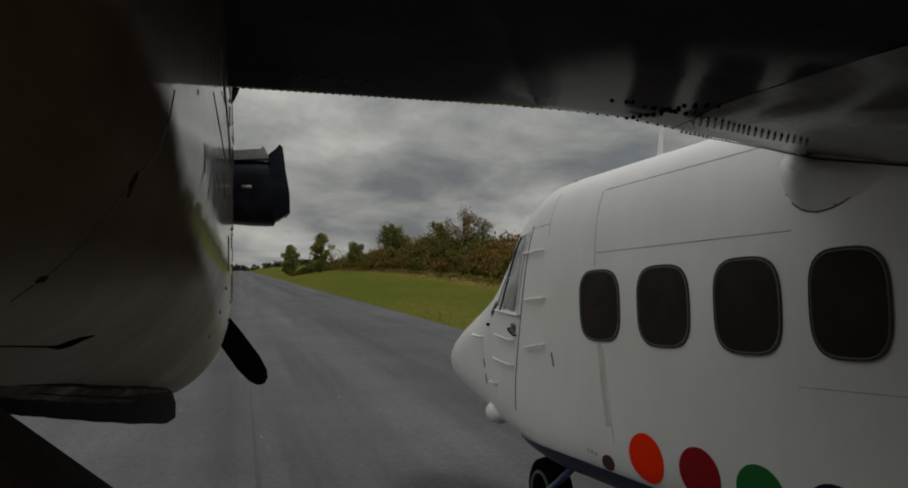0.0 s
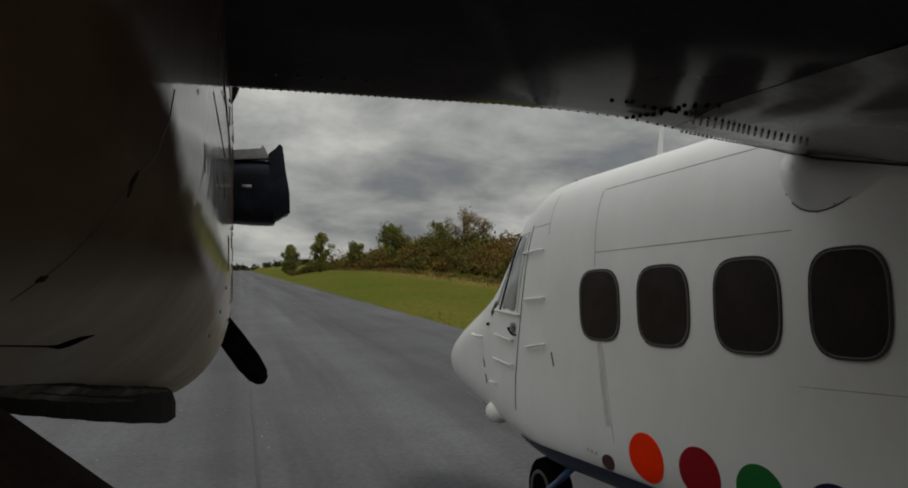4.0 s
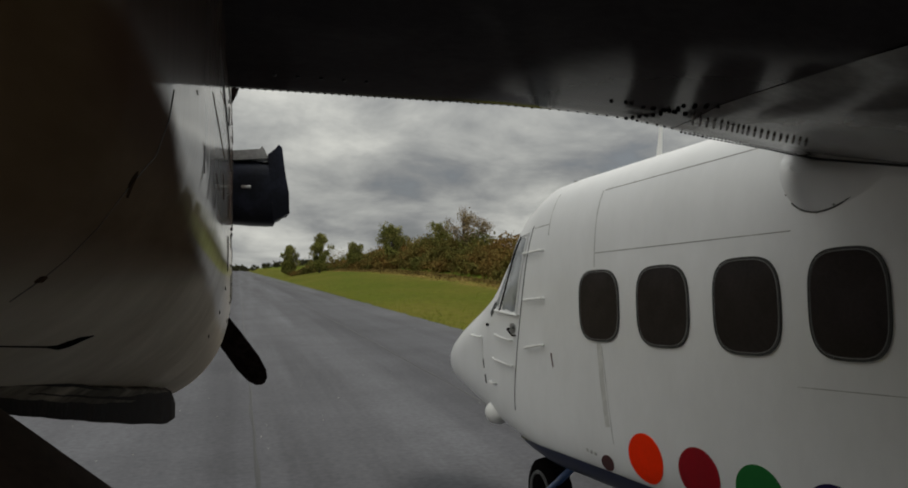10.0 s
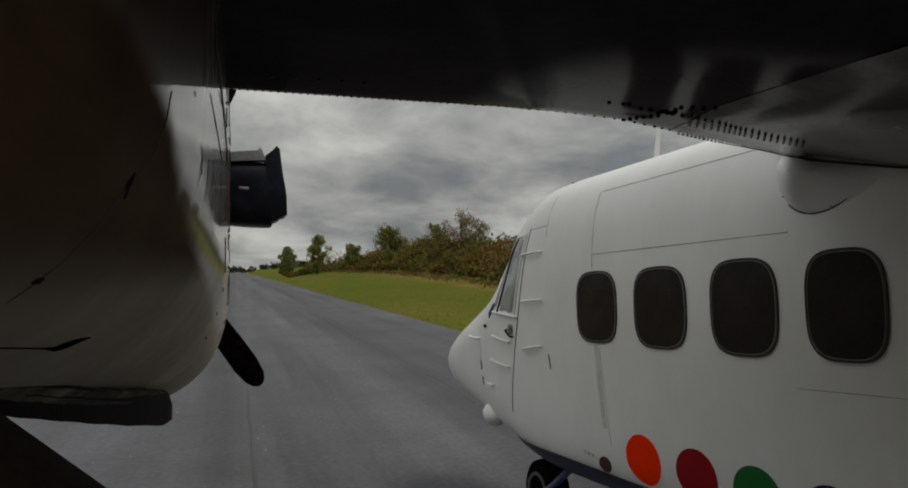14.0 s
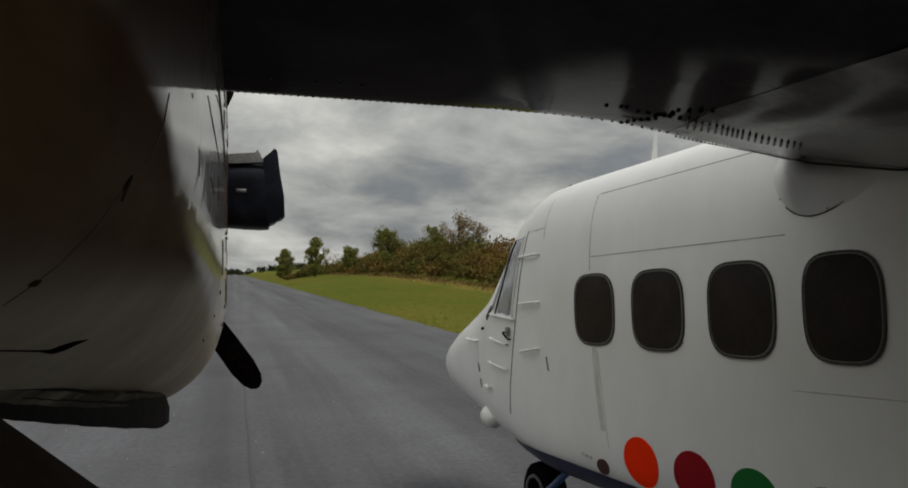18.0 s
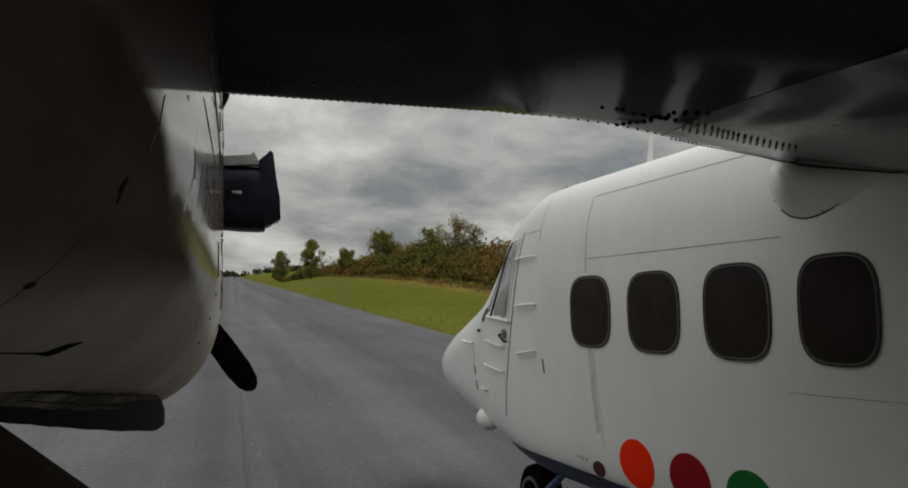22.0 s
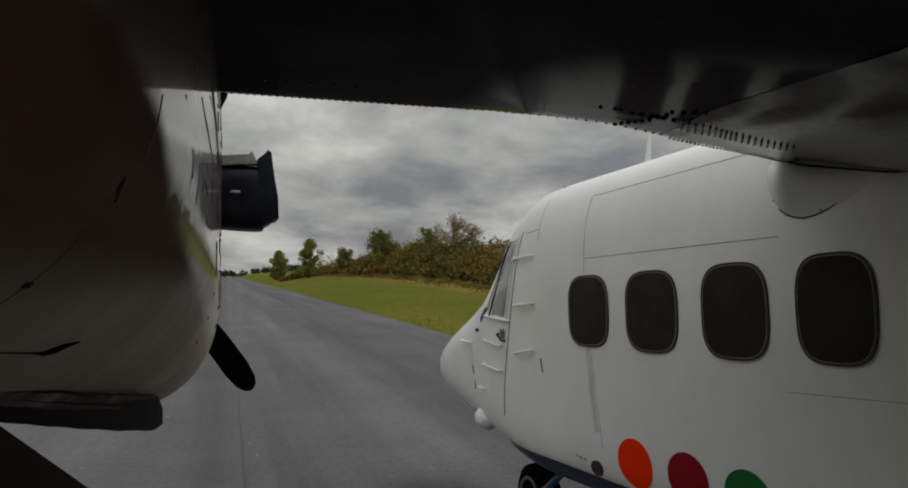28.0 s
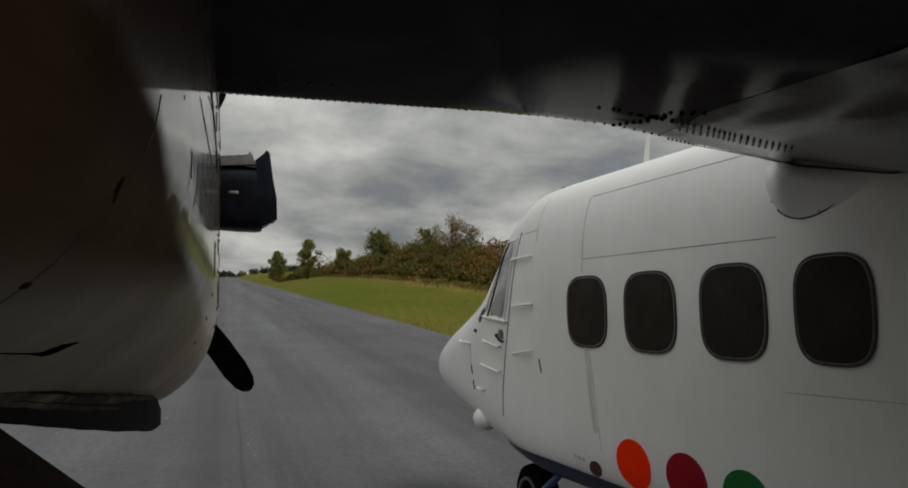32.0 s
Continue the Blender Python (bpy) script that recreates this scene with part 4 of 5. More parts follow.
def nac_line(name, pts, width, mat, off=0.003, steps=8, label=""):
    rows = []
    for (y0, z0), (y1, z1) in zip(pts, pts[1:]):
        d = math.hypot(y1 - y0, z1 - z0) or 1
        ny, nz = -(z1 - z0) / d * width / 2, (y1 - y0) / d * width / 2
        for i in range(steps + 1):
            k = i / steps
            y, z = y0 + (y1 - y0) * k, z0 + (z1 - z0) * k
            rows.append([nac_side(y + ny, z + nz, -0.001), nac_side(y + ny, z + nz, off), nac_side(y - ny, z - nz, off), nac_side(y - ny, z - nz, -0.001)])
    return apart(name, loft(rows, closed=False), mat, nacelle, label)


rnd = random.Random(21)
for y in (2.95, 3.75, 4.35):
    z = 0.62 if y < 3.5 else 0.78
    while z > -0.05:
        # the seams show only where grime has settled in them
        step = rnd.uniform(0.05, 0.19)
        nac_line("cowl_seam", [(y, z), (y + rnd.uniform(-0.02, 0.02), z - step)], rnd.uniform(0.006, 0.014), SEAM, steps=4)
        z -= step + rnd.uniform(0.02, 0.14)
nac_line("cowl_seam", [(1.8, 0.51), (2.2, 0.50), (3.0, 0.48), (3.6, 0.46)], 0.010, SEAM)
nac_line("cowl_seam", [(2.85, 0.68), (3.4, 0.73)], 0.010, SEAM)
bm = bmesh.new()
for y in (2.9, 3.70, 3.80, 4.28, 4.42):
    for i in range(14):
        p = nac_side(y, -0.25 + 0.088 * i, 0.0)
        tube([p, p + Vector((0.003, 0, 0))], 0.008, 6, bm=bm)
apart("fasteners", bm, RIVET, nacelle, "columns of small dark cowl fasteners", kind="stuff")


def nac_at(bearing, lift, off=0.0):
    """The place on the nacelle's inboard and rear skin seen at a bearing and rise (tangents) from the bracket that carries the lens."""
    lo, hi = 0.335, 4.4
    for _ in range(40):
        y = (lo + hi) / 2
        if nac_side(y, lift * y).x < bearing * y:
            lo = y
        else:
            hi = y
    p = nac_side(hi, lift * hi)
    return p + Vector((off, -off * 0.6, 0))


def nac_trace(name, pts, wide, mat, label="", off=0.0006, steps=10):
    """A stain or seam on the rear skin through (bearing, rise) points, with a width at each end."""
    rows = []
    for (b0, e0, w0), (b1, e1, w1) in zip(pts, pts[1:]):
        d = math.hypot(b1 - b0, e1 - e0) or 1
        nb, ne = -(e1 - e0) / d, (b1 - b0) / d
        for i in range(steps + 1):
            k = i / steps
            b, e, w = b0 + (b1 - b0) * k, e0 + (e1 - e0) * k, (w0 + (w1 - w0) * k) * wide / 2
            rows.append([nac_at(b + nb * w, e + ne * w, -0.0005), nac_at(b + nb * w * 0.7, e + ne * w * 0.7, off), nac_at(b - nb * w * 0.7, e - ne * w * 0.7, off), nac_at(b - nb * w, e - ne * w, -0.0005)])
    return apart(name, loft(rows, closed=False), mat, nacelle, label, smooth=False)


nac_trace("panel_seam", [(-0.0803, 0.2278, 1.0), (-0.0859, 0.1904, 0.6), (-0.1015, 0.1417, 0.8), (-0.1277, 0.1079, 1.3), (-0.1673, 0.0495, 0.5), (-0.2016, 0.0103, 0.8), (-0.228, -0.0135, 1.2), (-0.262, -0.040, 1.0)], 0.0012, SEEP, "curved panel seam with oil seeping out")
nac_trace("stain", [(-0.134, 0.088, 0.3), (-0.130, 0.104, 1.0), (-0.126, 0.113, 0.9), (-0.122, 0.122, 0.2)], 0.007, OILY, "dark oil stain at a fastener")
nac_trace("stain", [(-0.236, -0.017, 0.3), (-0.228, -0.0135, 1.0), (-0.222, -0.010, 0.4)], 0.009, OILY, "dark oil stain at a fastener")
nac_trace("oil_streak", [(-0.275, -0.0925, 0.25), (-0.2213, -0.0948, 0.3), (-0.2089, -0.0958, 0.8), (-0.1964, -0.0918, 1.0), (-0.185, -0.087, 0.8), (-0.1693, -0.0825, 0.2)], 0.0085, BLACK, "dark oil streak")


# thin runs of oil down the wall
for run in ([(-0.0336, 0.2279, 1.0), (-0.0305, 0.211, 0.7), (-0.0275, 0.1943, 1.3), (-0.0177, 0.1405, 0.6)], [(-0.0236, 0.2300, 0.6), (-0.0184, 0.2130, 1.0)],
            [(-0.0527, 0.2296, 1.6), (-0.0519, 0.2229, 0.3)], [(-0.0435, 0.1597, 0.4), (-0.0424, 0.1223, 0.8)], [(-0.0289, 0.1228, 0.5), (-0.0244, 0.1005, 0.9)],
            [(-0.0197, 0.1232, 0.4), (-0.0186, 0.0894, 0.9)]):
    nac_trace("oil_run", run, 0.0014, SEEP if run[0][0] < -0.04 else OILY, "thin run of oil")


def build_keel_seal():
    """The rubber lip along the nacelle's lower rear edge: grimy folds above a black band with a blunt end."""
    def bar(name, top, low, out, mat, label):
        """top and low are (bearing, rise) tangents along the two edges."""
        rows = []
        b0, b1 = top[0][0], top[-1][0]
        for i in range(46):
            b = b0 + (b1 - b0) * i / 45
            wave = 0.0007 * math.sin(b * 160) + 0.0004 * math.sin(b * 410)
            t = float(np.interp(b, [p[0] for p in top], [p[1] for p in top])) + wave
            l = float(np.interp(b, [p[0] for p in low], [p[1] for p in low])) + wave * 0.5
            y = nac_at(b, -0.14).y - out
            x = b * y
            rows.append([(x - 0.03, y + 0.10, EYE + t * y), (x, y + 0.006, EYE + t * y), (x, y, EYE + (t * 0.75 + l * 0.25) * y), (x, y, EYE + (t * 0.2 + l * 0.8) * y), (x, y + 0.006, EYE + l * y), (x - 0.03, y + 0.10, EYE + l * y)])
        return apart(name, loft(rows), mat, nacelle, label)
    bar("bottom_roll", [(-0.29, -0.129), (-0.233, -0.132), (-0.192, -0.1425), (-0.15, -0.149), (-0.102, -0.1525), (-0.083, -0.154)],
        [(-0.29, -0.157), (-0.195, -0.166), (-0.12, -0.176), (-0.083, -0.170)], 0.004, GRIME, "grimy brown-grey rubber roll")
    # black strip that stands in for the shade inside the fold
    bar("fold_shade", [(-0.29, -0.1275), (-0.27, -0.1288), (-0.233, -0.131), (-0.192, -0.1415), (-0.150, -0.1500)],
        [(-0.29, -0.1385), (-0.27, -0.1391), (-0.233, -0.1414), (-0.192, -0.1446), (-0.150, -0.1508)], 0.008, RUBBER, "dark strip painted for the shade in the rubber fold")
    bar("rubber_crease", [(-0.24, -0.1500), (-0.19, -0.1545), (-0.14, -0.1590), (-0.10, -0.1560)], [(-0.24, -0.1506), (-0.19, -0.1565), (-0.14, -0.1625), (-0.10, -0.1650)], 0.006, RUBBER, "dark crease in the roll")
    bar("bottom_seal", [(-0.29, -0.1535), (-0.269, -0.1548), (-0.195, -0.1633), (-0.156, -0.1665), (-0.126, -0.1655), (-0.110, -0.1610), (-0.097, -0.1560), (-0.0781, -0.1540), (-0.0745, -0.170)],
        [(-0.29, -0.171), (-0.257, -0.1753), (-0.2134, -0.1818), (-0.1635, -0.1889), (-0.1228, -0.1934), (-0.0858, -0.1952), (-0.0745, -0.1880)], 0.010, RUBBER, "black rubber lip below the nacelle")


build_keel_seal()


def build_exhaust():
    """A sooted box-like stack standing out from the cowl, with a pale top plate and a turned outer lip."""
    y, mid = 4.55, EYE + 0.445
    rings = []
    for out, k in ((-0.10, 0.97), (0.02, 0.98), (0.10, 1.0), (0.20, 1.0), (0.235, 0.98)):
        rings.append([(-0.035 + out, y - 0.05 * out + a * k, mid - 0.03 * out + b * k) for a, b in superloop(0, 0, 0.17, 0.187, 5.0, 36)])
    ring_in = [(-0.035 + 0.235, y + a, mid + b) for a, b in superloop(0, 0, 0.15, 0.165, 5.0, 36)]
    ring_deep = [(-0.035 + 0.05, y + a, mid + b) for a, b in superloop(0, 0, 0.15, 0.165, 5.0, 36)]
    st = apart("exhaust_pipe", loft(rings + [ring_in, ring_deep]), SOOT, nacelle, "dark sooted exhaust stub with a turned lip")

    def slab(name, outline, y0, y1, mat, label):
        low = [(a * 0.93, b - 0.034) for a, b in outline]
        return apart(name, loft([[(a, y0, EYE + b) for a, b in low], [(a + 0.004, (y0 + y1) / 2, EYE + b + 0.004) for a, b in low], [(a, y1, EYE + b) for a, b in low]]), mat, st, label)
    # pale steel puts the sky light on the top facet into the colour
    slab("top_plate", [(-0.04, 0.652), (0.175, 0.668), (0.150, 0.722), (0.135, 0.740), (0.125, 0.722), (-0.04, 0.706)], y - 0.172, y - 0.05, BARE, "pale metal plate painted as the sky-lit top facet")
    slab("outer_lip", [(0.170, 0.690), (0.215, 0.725), (0.236, 0.750), (0.256, 0.735), (0.275, 0.600), (0.300, 0.470), (0.304, 0.352), (0.278, 0.345), (0.262, 0.330), (0.205, 0.305), (0.195, 0.45)], y - 0.18, y + 0.15, SOOT, "sooted turned outer lip")
    apart("stack_clip", box((0.055, 0.008, 0.018), (0.04, y - 0.176, EYE + 0.466), 0.003), BARE, st, "bright metal clip")
    return st


build_exhaust()


# -------- propeller at rest
def build_propeller():
    hub = Vector((-0.57, 5.38, EYE + 0.26))
    prop = apart("propeller", spin([(-0.12, 0.20), (0.0, 0.21), (0.12, 0.19), (0.25, 0.12), (0.34, 0.04), (0.36, 0.004)], hub, (0, 1, 0)), SOOT, label="dark three-bladed propeller at rest")
    for k in range(3):
        ang = radians(145 + 120 * k)
        out = Vector((math.sin(ang), 0, math.cos(ang)))
        side_v = Vector((math.cos(ang), 0, -math.sin(ang)))
        rings = []
        for r, chord, tw in ((0.12, 0.10, 60), (0.35, 0.15, 52), (0.65, 0.20, 42), (0.92, 0.21, 34), (1.12, 0.20, 27), (1.23, 0.16, 24), (1.28, 0.10, 23), (1.30, 0.03, 23)):
            c = side_v * math.cos(radians(tw)) + Vector((0, 1, 0)) * math.sin(radians(tw))
            nrm = c.cross(out)
            rings.append([hub + out * r + c * (chord * a) + nrm * (chord * b) for a, b in ((-0.5, 0), (-0.25, 0.07), (0.1, 0.07), (0.5, 0.0), (0.1, -0.03), (-0.25, -0.04))])
        apart("blade", loft(rings), RUBBER, prop, "black propeller blade")


build_propeller()


# -------- struts and wheels
def strut(name, a, b, wide, thick, mat, label):
    a, b = Vector(a), Vector(b)
    d = (b - a).normalized()
    f = Vector((0, 1, 0))
    f = (f - d * f.dot(d)).normalized()
    u = d.cross(f)
    prof = [(0.5, 0), (0.38, 0.32), (0.1, 0.5), (-0.25, 0.36), (-0.5, 0.03), (-0.25, -0.36), (0.1, -0.5), (0.38, -0.32)]
    rows = [[p + f * wide * x + u * thick * y for x, y in prof] for p in (a, (a + b) / 2, b)]
    return apart(name, loft(rows), mat, None, label)


strut("wing_strut", (-2.6, -0.45, EYE + 0.74), (2.75, -0.45, EYE - 1.30), 0.30, 0.12, DARKGREY, "dark streamlined wing strut")
strut("gear_strut", (-0.95, 1.0, EYE + 0.285), (1.72, 0.92, 0.53), 0.22, 0.17, DARKGREY, "dark streamlined landing gear strut")


def wheel(name, centre, r, width, label):
    t = apart(name, spin([(-width / 2, r * 0.55), (-width / 2, r * 0.82), (-width * 0.36, r * 0.97), (-width * 0.15, r), (width * 0.15, r), (width * 0.36, r * 0.97), (width / 2, r * 0.82), (width / 2, r * 0.55)], centre, (1, 0.08, 0), 36), BLACK, None, label)
    apart("hub", spin([(-width * 0.46, r * 0.05), (-width * 0.40, r * 0.3), (-width * 0.5, r * 0.56), (width * 0.5, r * 0.56), (width * 0.40, r * 0.3), (width * 0.46, r * 0.05)], centre, (1, 0.08, 0), 24), DARKGREY, t, "dark wheel hub")
    for sx in (-1, 1):
        apart("rim", spin([(sx * width * 0.49, r * 0.52), (sx * width * 0.56, r * 0.54), (sx * width * 0.56, r * 0.61), (sx * width * 0.49, r * 0.63)], centre, (1, 0.08, 0), 32), RIMLIGHT, t, "grey wheel rim ring")
    return t


wheel("nose_wheel", (2.93, 6.72, 0.305), 0.305, 0.22, "black nose wheel tyre")
top = hull(3.0, CENTRE, -1.0)
leg = apart("nose_leg", tube([top, (2.95, 6.70, 0.62), (2.95, 6.70, 0.60)], 0.05, 12), BLUE, None, "blue nose leg")
for sx in (0.15,):
    apart("fork", tube([(2.95, 6.70, 0.66), (2.94 + sx, 6.71, 0.60), (2.93 + sx, 6.72, 0.30)], 0.032, 8), BLUE, leg, "blue fork blade")
apart("drag_brace", tube([(3.40, 6.30, 0.95), (2.80, 6.50, 0.35)], 0.034, 10), BLUE, leg)
for x in (1.75, 5.2):
    wheel("main_wheel", (x, 0.9, 0.42), 0.42, 0.30, "black main wheel tyre")
    apart("gear_leg", tube([(x, 0.9, 0.42), (2.9 if x < 3 else 4.0, 0.95, 1.15)], 0.09, 10, taper=0.14), NAVY, None, "dark landing gear leg")


# ---------------------------------------------------------------- the land beside the runway
def along(bearing, dist):
    """A place at a bearing (degrees right of the runway's line) and distance."""
    a = radians(bearing)
    x, y = math.sin(a) * dist, math.cos(a) * dist
    return x, y, rise(x, y)


def leaves(bm, centre, radius, count, size, rnd, flat=1.0):
    """Small folded leaf clumps scattered through a lobe, thinning outwards."""
    for _ in range(count):
        d = Vector((rnd.gauss(0, 0.46), rnd.gauss(0, 0.46), rnd.gauss(0, 0.46)))
        d = d * radius * min(1.0, 1.05 / (d.length + 0.01))
        p = Vector(centre) + Vector((d.x, d.y, d.z * flat))
        q = Euler((rnd.uniform(0, 6.28), rnd.uniform(0, 6.28), rnd.uniform(0, 6.28))).to_matrix()
        s = size * rnd.uniform(0.5, 1.4)
        a = bm.verts.new(p + q @ Vector((-s, 0, 0)))
        b = bm.verts.new(p + q @ Vector((0, -s * 0.55, s * 0.15)))
        c = bm.verts.new(p + q @ Vector((s, 0, 0)))
        e = bm.verts.new(p + q @ Vector((0, s * 0.55, s * 0.15)))
        bm.faces.new((a, b, c)); bm.faces.new((a, c, e))


def tree(at, height, spread, mat, label, seed, bare=0.0, leaf=0.32, low=0.25, density=1.0):
    rnd = random.Random(seed)
    t = thing("tree", label, "tree", at=at)
    lean = Vector((rnd.uniform(-0.04, 0.04), rnd.uniform(-0.04, 0.04), 0)) * height
    pts = [Vector((0, 0, -0.3)) + lean * k * k + Vector((0, 0, height * 0.85 * k)) for k in (0, 0.25, 0.5, 0.75, 1)]
    bm = tube(pts, height * 0.022, 8, taper=height * 0.004)
    ends = []
    for i in range(24):
        k = low + (0.95 - low) * i / 24 + rnd.uniform(0, 0.04)
        p = Vector((0, 0, -0.3)) + lean * k * k + Vector((0, 0, height * 0.85 * k))
        a = rnd.uniform(0, 6.28)
        reach = spread * rnd.uniform(0.35, 1.0) * (1 - 0.55 * abs(k - 0.5))
        e = p + Vector((math.cos(a) * reach, math.sin(a) * reach, reach * rnd.uniform(0.35, 0.9)))
        m = (p + e) / 2 + Vector((0, 0, -0.08 * reach))
        tube([p, m, e], height * 0.008, 5, bm=bm, taper=height * 0.002)
        ends += [(m, 0.7), (e, 1.0)]
    part("trunk", bm, BARK, t, "grey-brown trunk and limbs")
    bm = bmesh.new()
    for p, w in ends + [(pts[-1], 1.0), (pts[-1] + Vector((0, 0, height * 0.06)), 0.7)]:
        r = spread * rnd.uniform(0.24, 0.46) * w
        leaves(bm, p, r, int(120 * density * (1 - bare)), leaf, rnd, 0.9)
    part("crown", bm, mat, t, smooth=False)
    return t


def build_trees():
    # bearing, distance, height, spread
    green = "small dark green tree standing in the hedge"
    pale = "thin tree with reddish half-bare autumn branches"
    for b, d, h, s, m, lab, seed, bare, low, leaf in (
            (3.74, 200, 8.6, 2.5, LEAF, "round green tree near the end of the runway", 11, 0.0, 0.06, 0.22),
            (5.96, 174, 9.8, 2.6, LEAF, "upright green tree standing alone above the scrub", 12, 0.0, 0.10, 0.20),
            (11.5, 134, 8.4, 2.8, LEAF, green, 14, 0.15, 0.25, 0.18), (8.6, 172, 6.4, 2.2, LEAF, green, 13, 0.1, 0.06, 0.18),
            (17.0, 106, 8.6, 2.6, LEAFY, pale, 16, 0.45, 0.15, 0.09), (18.0, 109, 7.4, 2.2, LEAFY, pale, 15, 0.45, 0.15, 0.09),
            (15.2, 118, 7.0, 2.2, LEAF, green, 21, 0.15, 0.10, 0.12),
            (40.0, 74, 15.5, 4.4, LEAF, "tall poplar-like tree with a loose green crown", 17, 0.35, 0.3, 0.2)):
        tree(along(b, d), h, s, m, lab, seed, bare=bare, low=low, leaf=leaf, density=1.7 if leaf < 0.12 else 1.2)


build_trees()


def build_scrub():
    rnd = random.Random(5)
    bm = bmesh.new()
    # stretches of hedge: bearings, distance, depth, height, clumps
    for b0, b1, d, deep, tall, count in ((4.0, 7.4, 186, 30, 1.7, 80), (9.5, 14.6, 180, 30, 4.0, 60), (21.0, 33.0, 118, 30, 3.6, 90), (5.0, 34.0, 250, 90, 5.5, 160)):
        for _ in range(count):
            b = b0 + (b1 - b0) * rnd.random()
            dd = d + deep * rnd.random() ** 1.5
            x, y, z = along(b, dd)
            edge = min(1.0, 0.35 + 0.5 * min(b - b0, b1 - b))
            h = tall * edge * rnd.uniform(0.6, 1.25) * (1.0 + 0.5 * noise.noise(Vector((b * 1.3, 3.1, dd * 0.02))))
            for _ in range(3):
                leaves(bm, (x + rnd.uniform(-1.2, 1.2), y + rnd.uniform(-1.2, 1.2), z + h * rnd.uniform(0.1, 0.75)), h * rnd.uniform(0.32, 0.52), 90, 0.05 + 0.0008 * d, rnd, 0.8)
    # the hedge bank beside the verge, low in front and taller behind
    for _ in range(480):
        y = 48 + 190 * rnd.random() ** 1.15
        back = rnd.random() ** 0.8
        x = 24.2 + 9.0 * back + 1.2 * noise.noise(Vector((0, y * 0.06, 9)))
        z = rise(x, y)
        h = (1.5 + 3.1 * back ** 0.7) * rnd.uniform(0.75, 1.15) * (1.0 + 0.45 * noise.noise(Vector((x * 0.1, y * 0.045, 2.7)))) * (0.3 + 0.7 * ease(215, 155, y + 20 * (1 - back)))
        for _ in range(3):
            leaves(bm, (x + rnd.uniform(-1.0, 1.0), y + rnd.uniform(-1.2, 1.2), z + h * rnd.uniform(0.12, 0.75)), h * rnd.uniform(0.30, 0.46), 110, 0.14 + 0.0006 * y, rnd, 0.8)
    tagged(part("scrub", bm, SCRUB, smooth=False), "brown-green autumn hedge along the far edge of the grass", "bushes", kind="stuff")
    bm = bmesh.new()
    for _ in range(900):
        b = rnd.uniform(-30, 40)
        d = rnd.uniform(620, 900)
        x, y, z = along(b, d)
        h = rnd.uniform(3, 7) + 3 * noise.noise(Vector((b * 0.5, 0, 7)))
        leaves(bm, (x, y, z + h * 0.45), h * 0.62, 22, 1.3, rnd, 0.8)
    tagged(part("far_woods", bm, FARWOOD, smooth=False), "dark line of distant woods on the horizon", "woods", kind="stuff")
    # straw-coloured grass in the ditch and before the hedge
    vs, fs = [], []
    for i in range(9000):
        if i % 2:
            y = 25 + 190 * rnd.random()
            x = 22.6 + 1.6 * rnd.gauss(0, 0.6) + 1.5 * noise.noise(Vector((0, y * 0.05, 4)))
            h = rnd.uniform(0.06, 0.22)
        else:
            y = 45 + 150 * rnd.random()
            x = 23.9 + rnd.gauss(0, 0.5)
            h = rnd.uniform(0.15, 0.45)
        z, w, a = rise(x, y) - 0.02, rnd.uniform(0.03, 0.09), rnd.uniform(0, 3.14)
        k = len(vs)
        vs += [(x - w * math.cos(a), y - w * math.sin(a), z), (x + w * math.cos(a), y + w * math.sin(a), z), (x + rnd.uniform(-0.2, 0.2), y + rnd.uniform(-0.1, 0.1), z + h)]
        fs.append((k, k + 1, k + 2))
    me = bpy.data.meshes.new("dry_grass")
    me.from_pydata(vs, [], fs)
    me.materials.append(DRY)
    tagged(new("dry_grass", me), "tall straw-coloured dry grass in the ditch and below the hedge", "dry grass", kind="stuff")
    # grass along the runway's edge
    vs, fs = [], []
    for _ in range(10000):
        y = 6 + 90 * rnd.random() ** 1.9
        x = 8.6 + 13 * rnd.random() ** 1.5 if rnd.random() < 0.85 else -8.9 - 6 * rnd.random()
        z = rise(x, y) - 0.012
        h, w, a = rnd.uniform(0.03, 0.11), rnd.uniform(0.008, 0.022), rnd.uniform(0, 3.14)
        k = len(vs)
        vs += [(x - w * math.cos(a), y - w * math.sin(a), z), (x + w * math.cos(a), y + w * math.sin(a), z), (x + rnd.uniform(-0.08, 0.08), y + rnd.uniform(-0.08, 0.08), z + h)]
        fs.append((k, k + 1, k + 2))
    me = bpy.data.meshes.new("verge_grass")
    me.from_pydata(vs, [], fs)
    me.materials.append(BLADE)
    tagged(new("verge_grass", me), "short green grass blades along the runway edge", "grass", kind="stuff")


build_scrub()


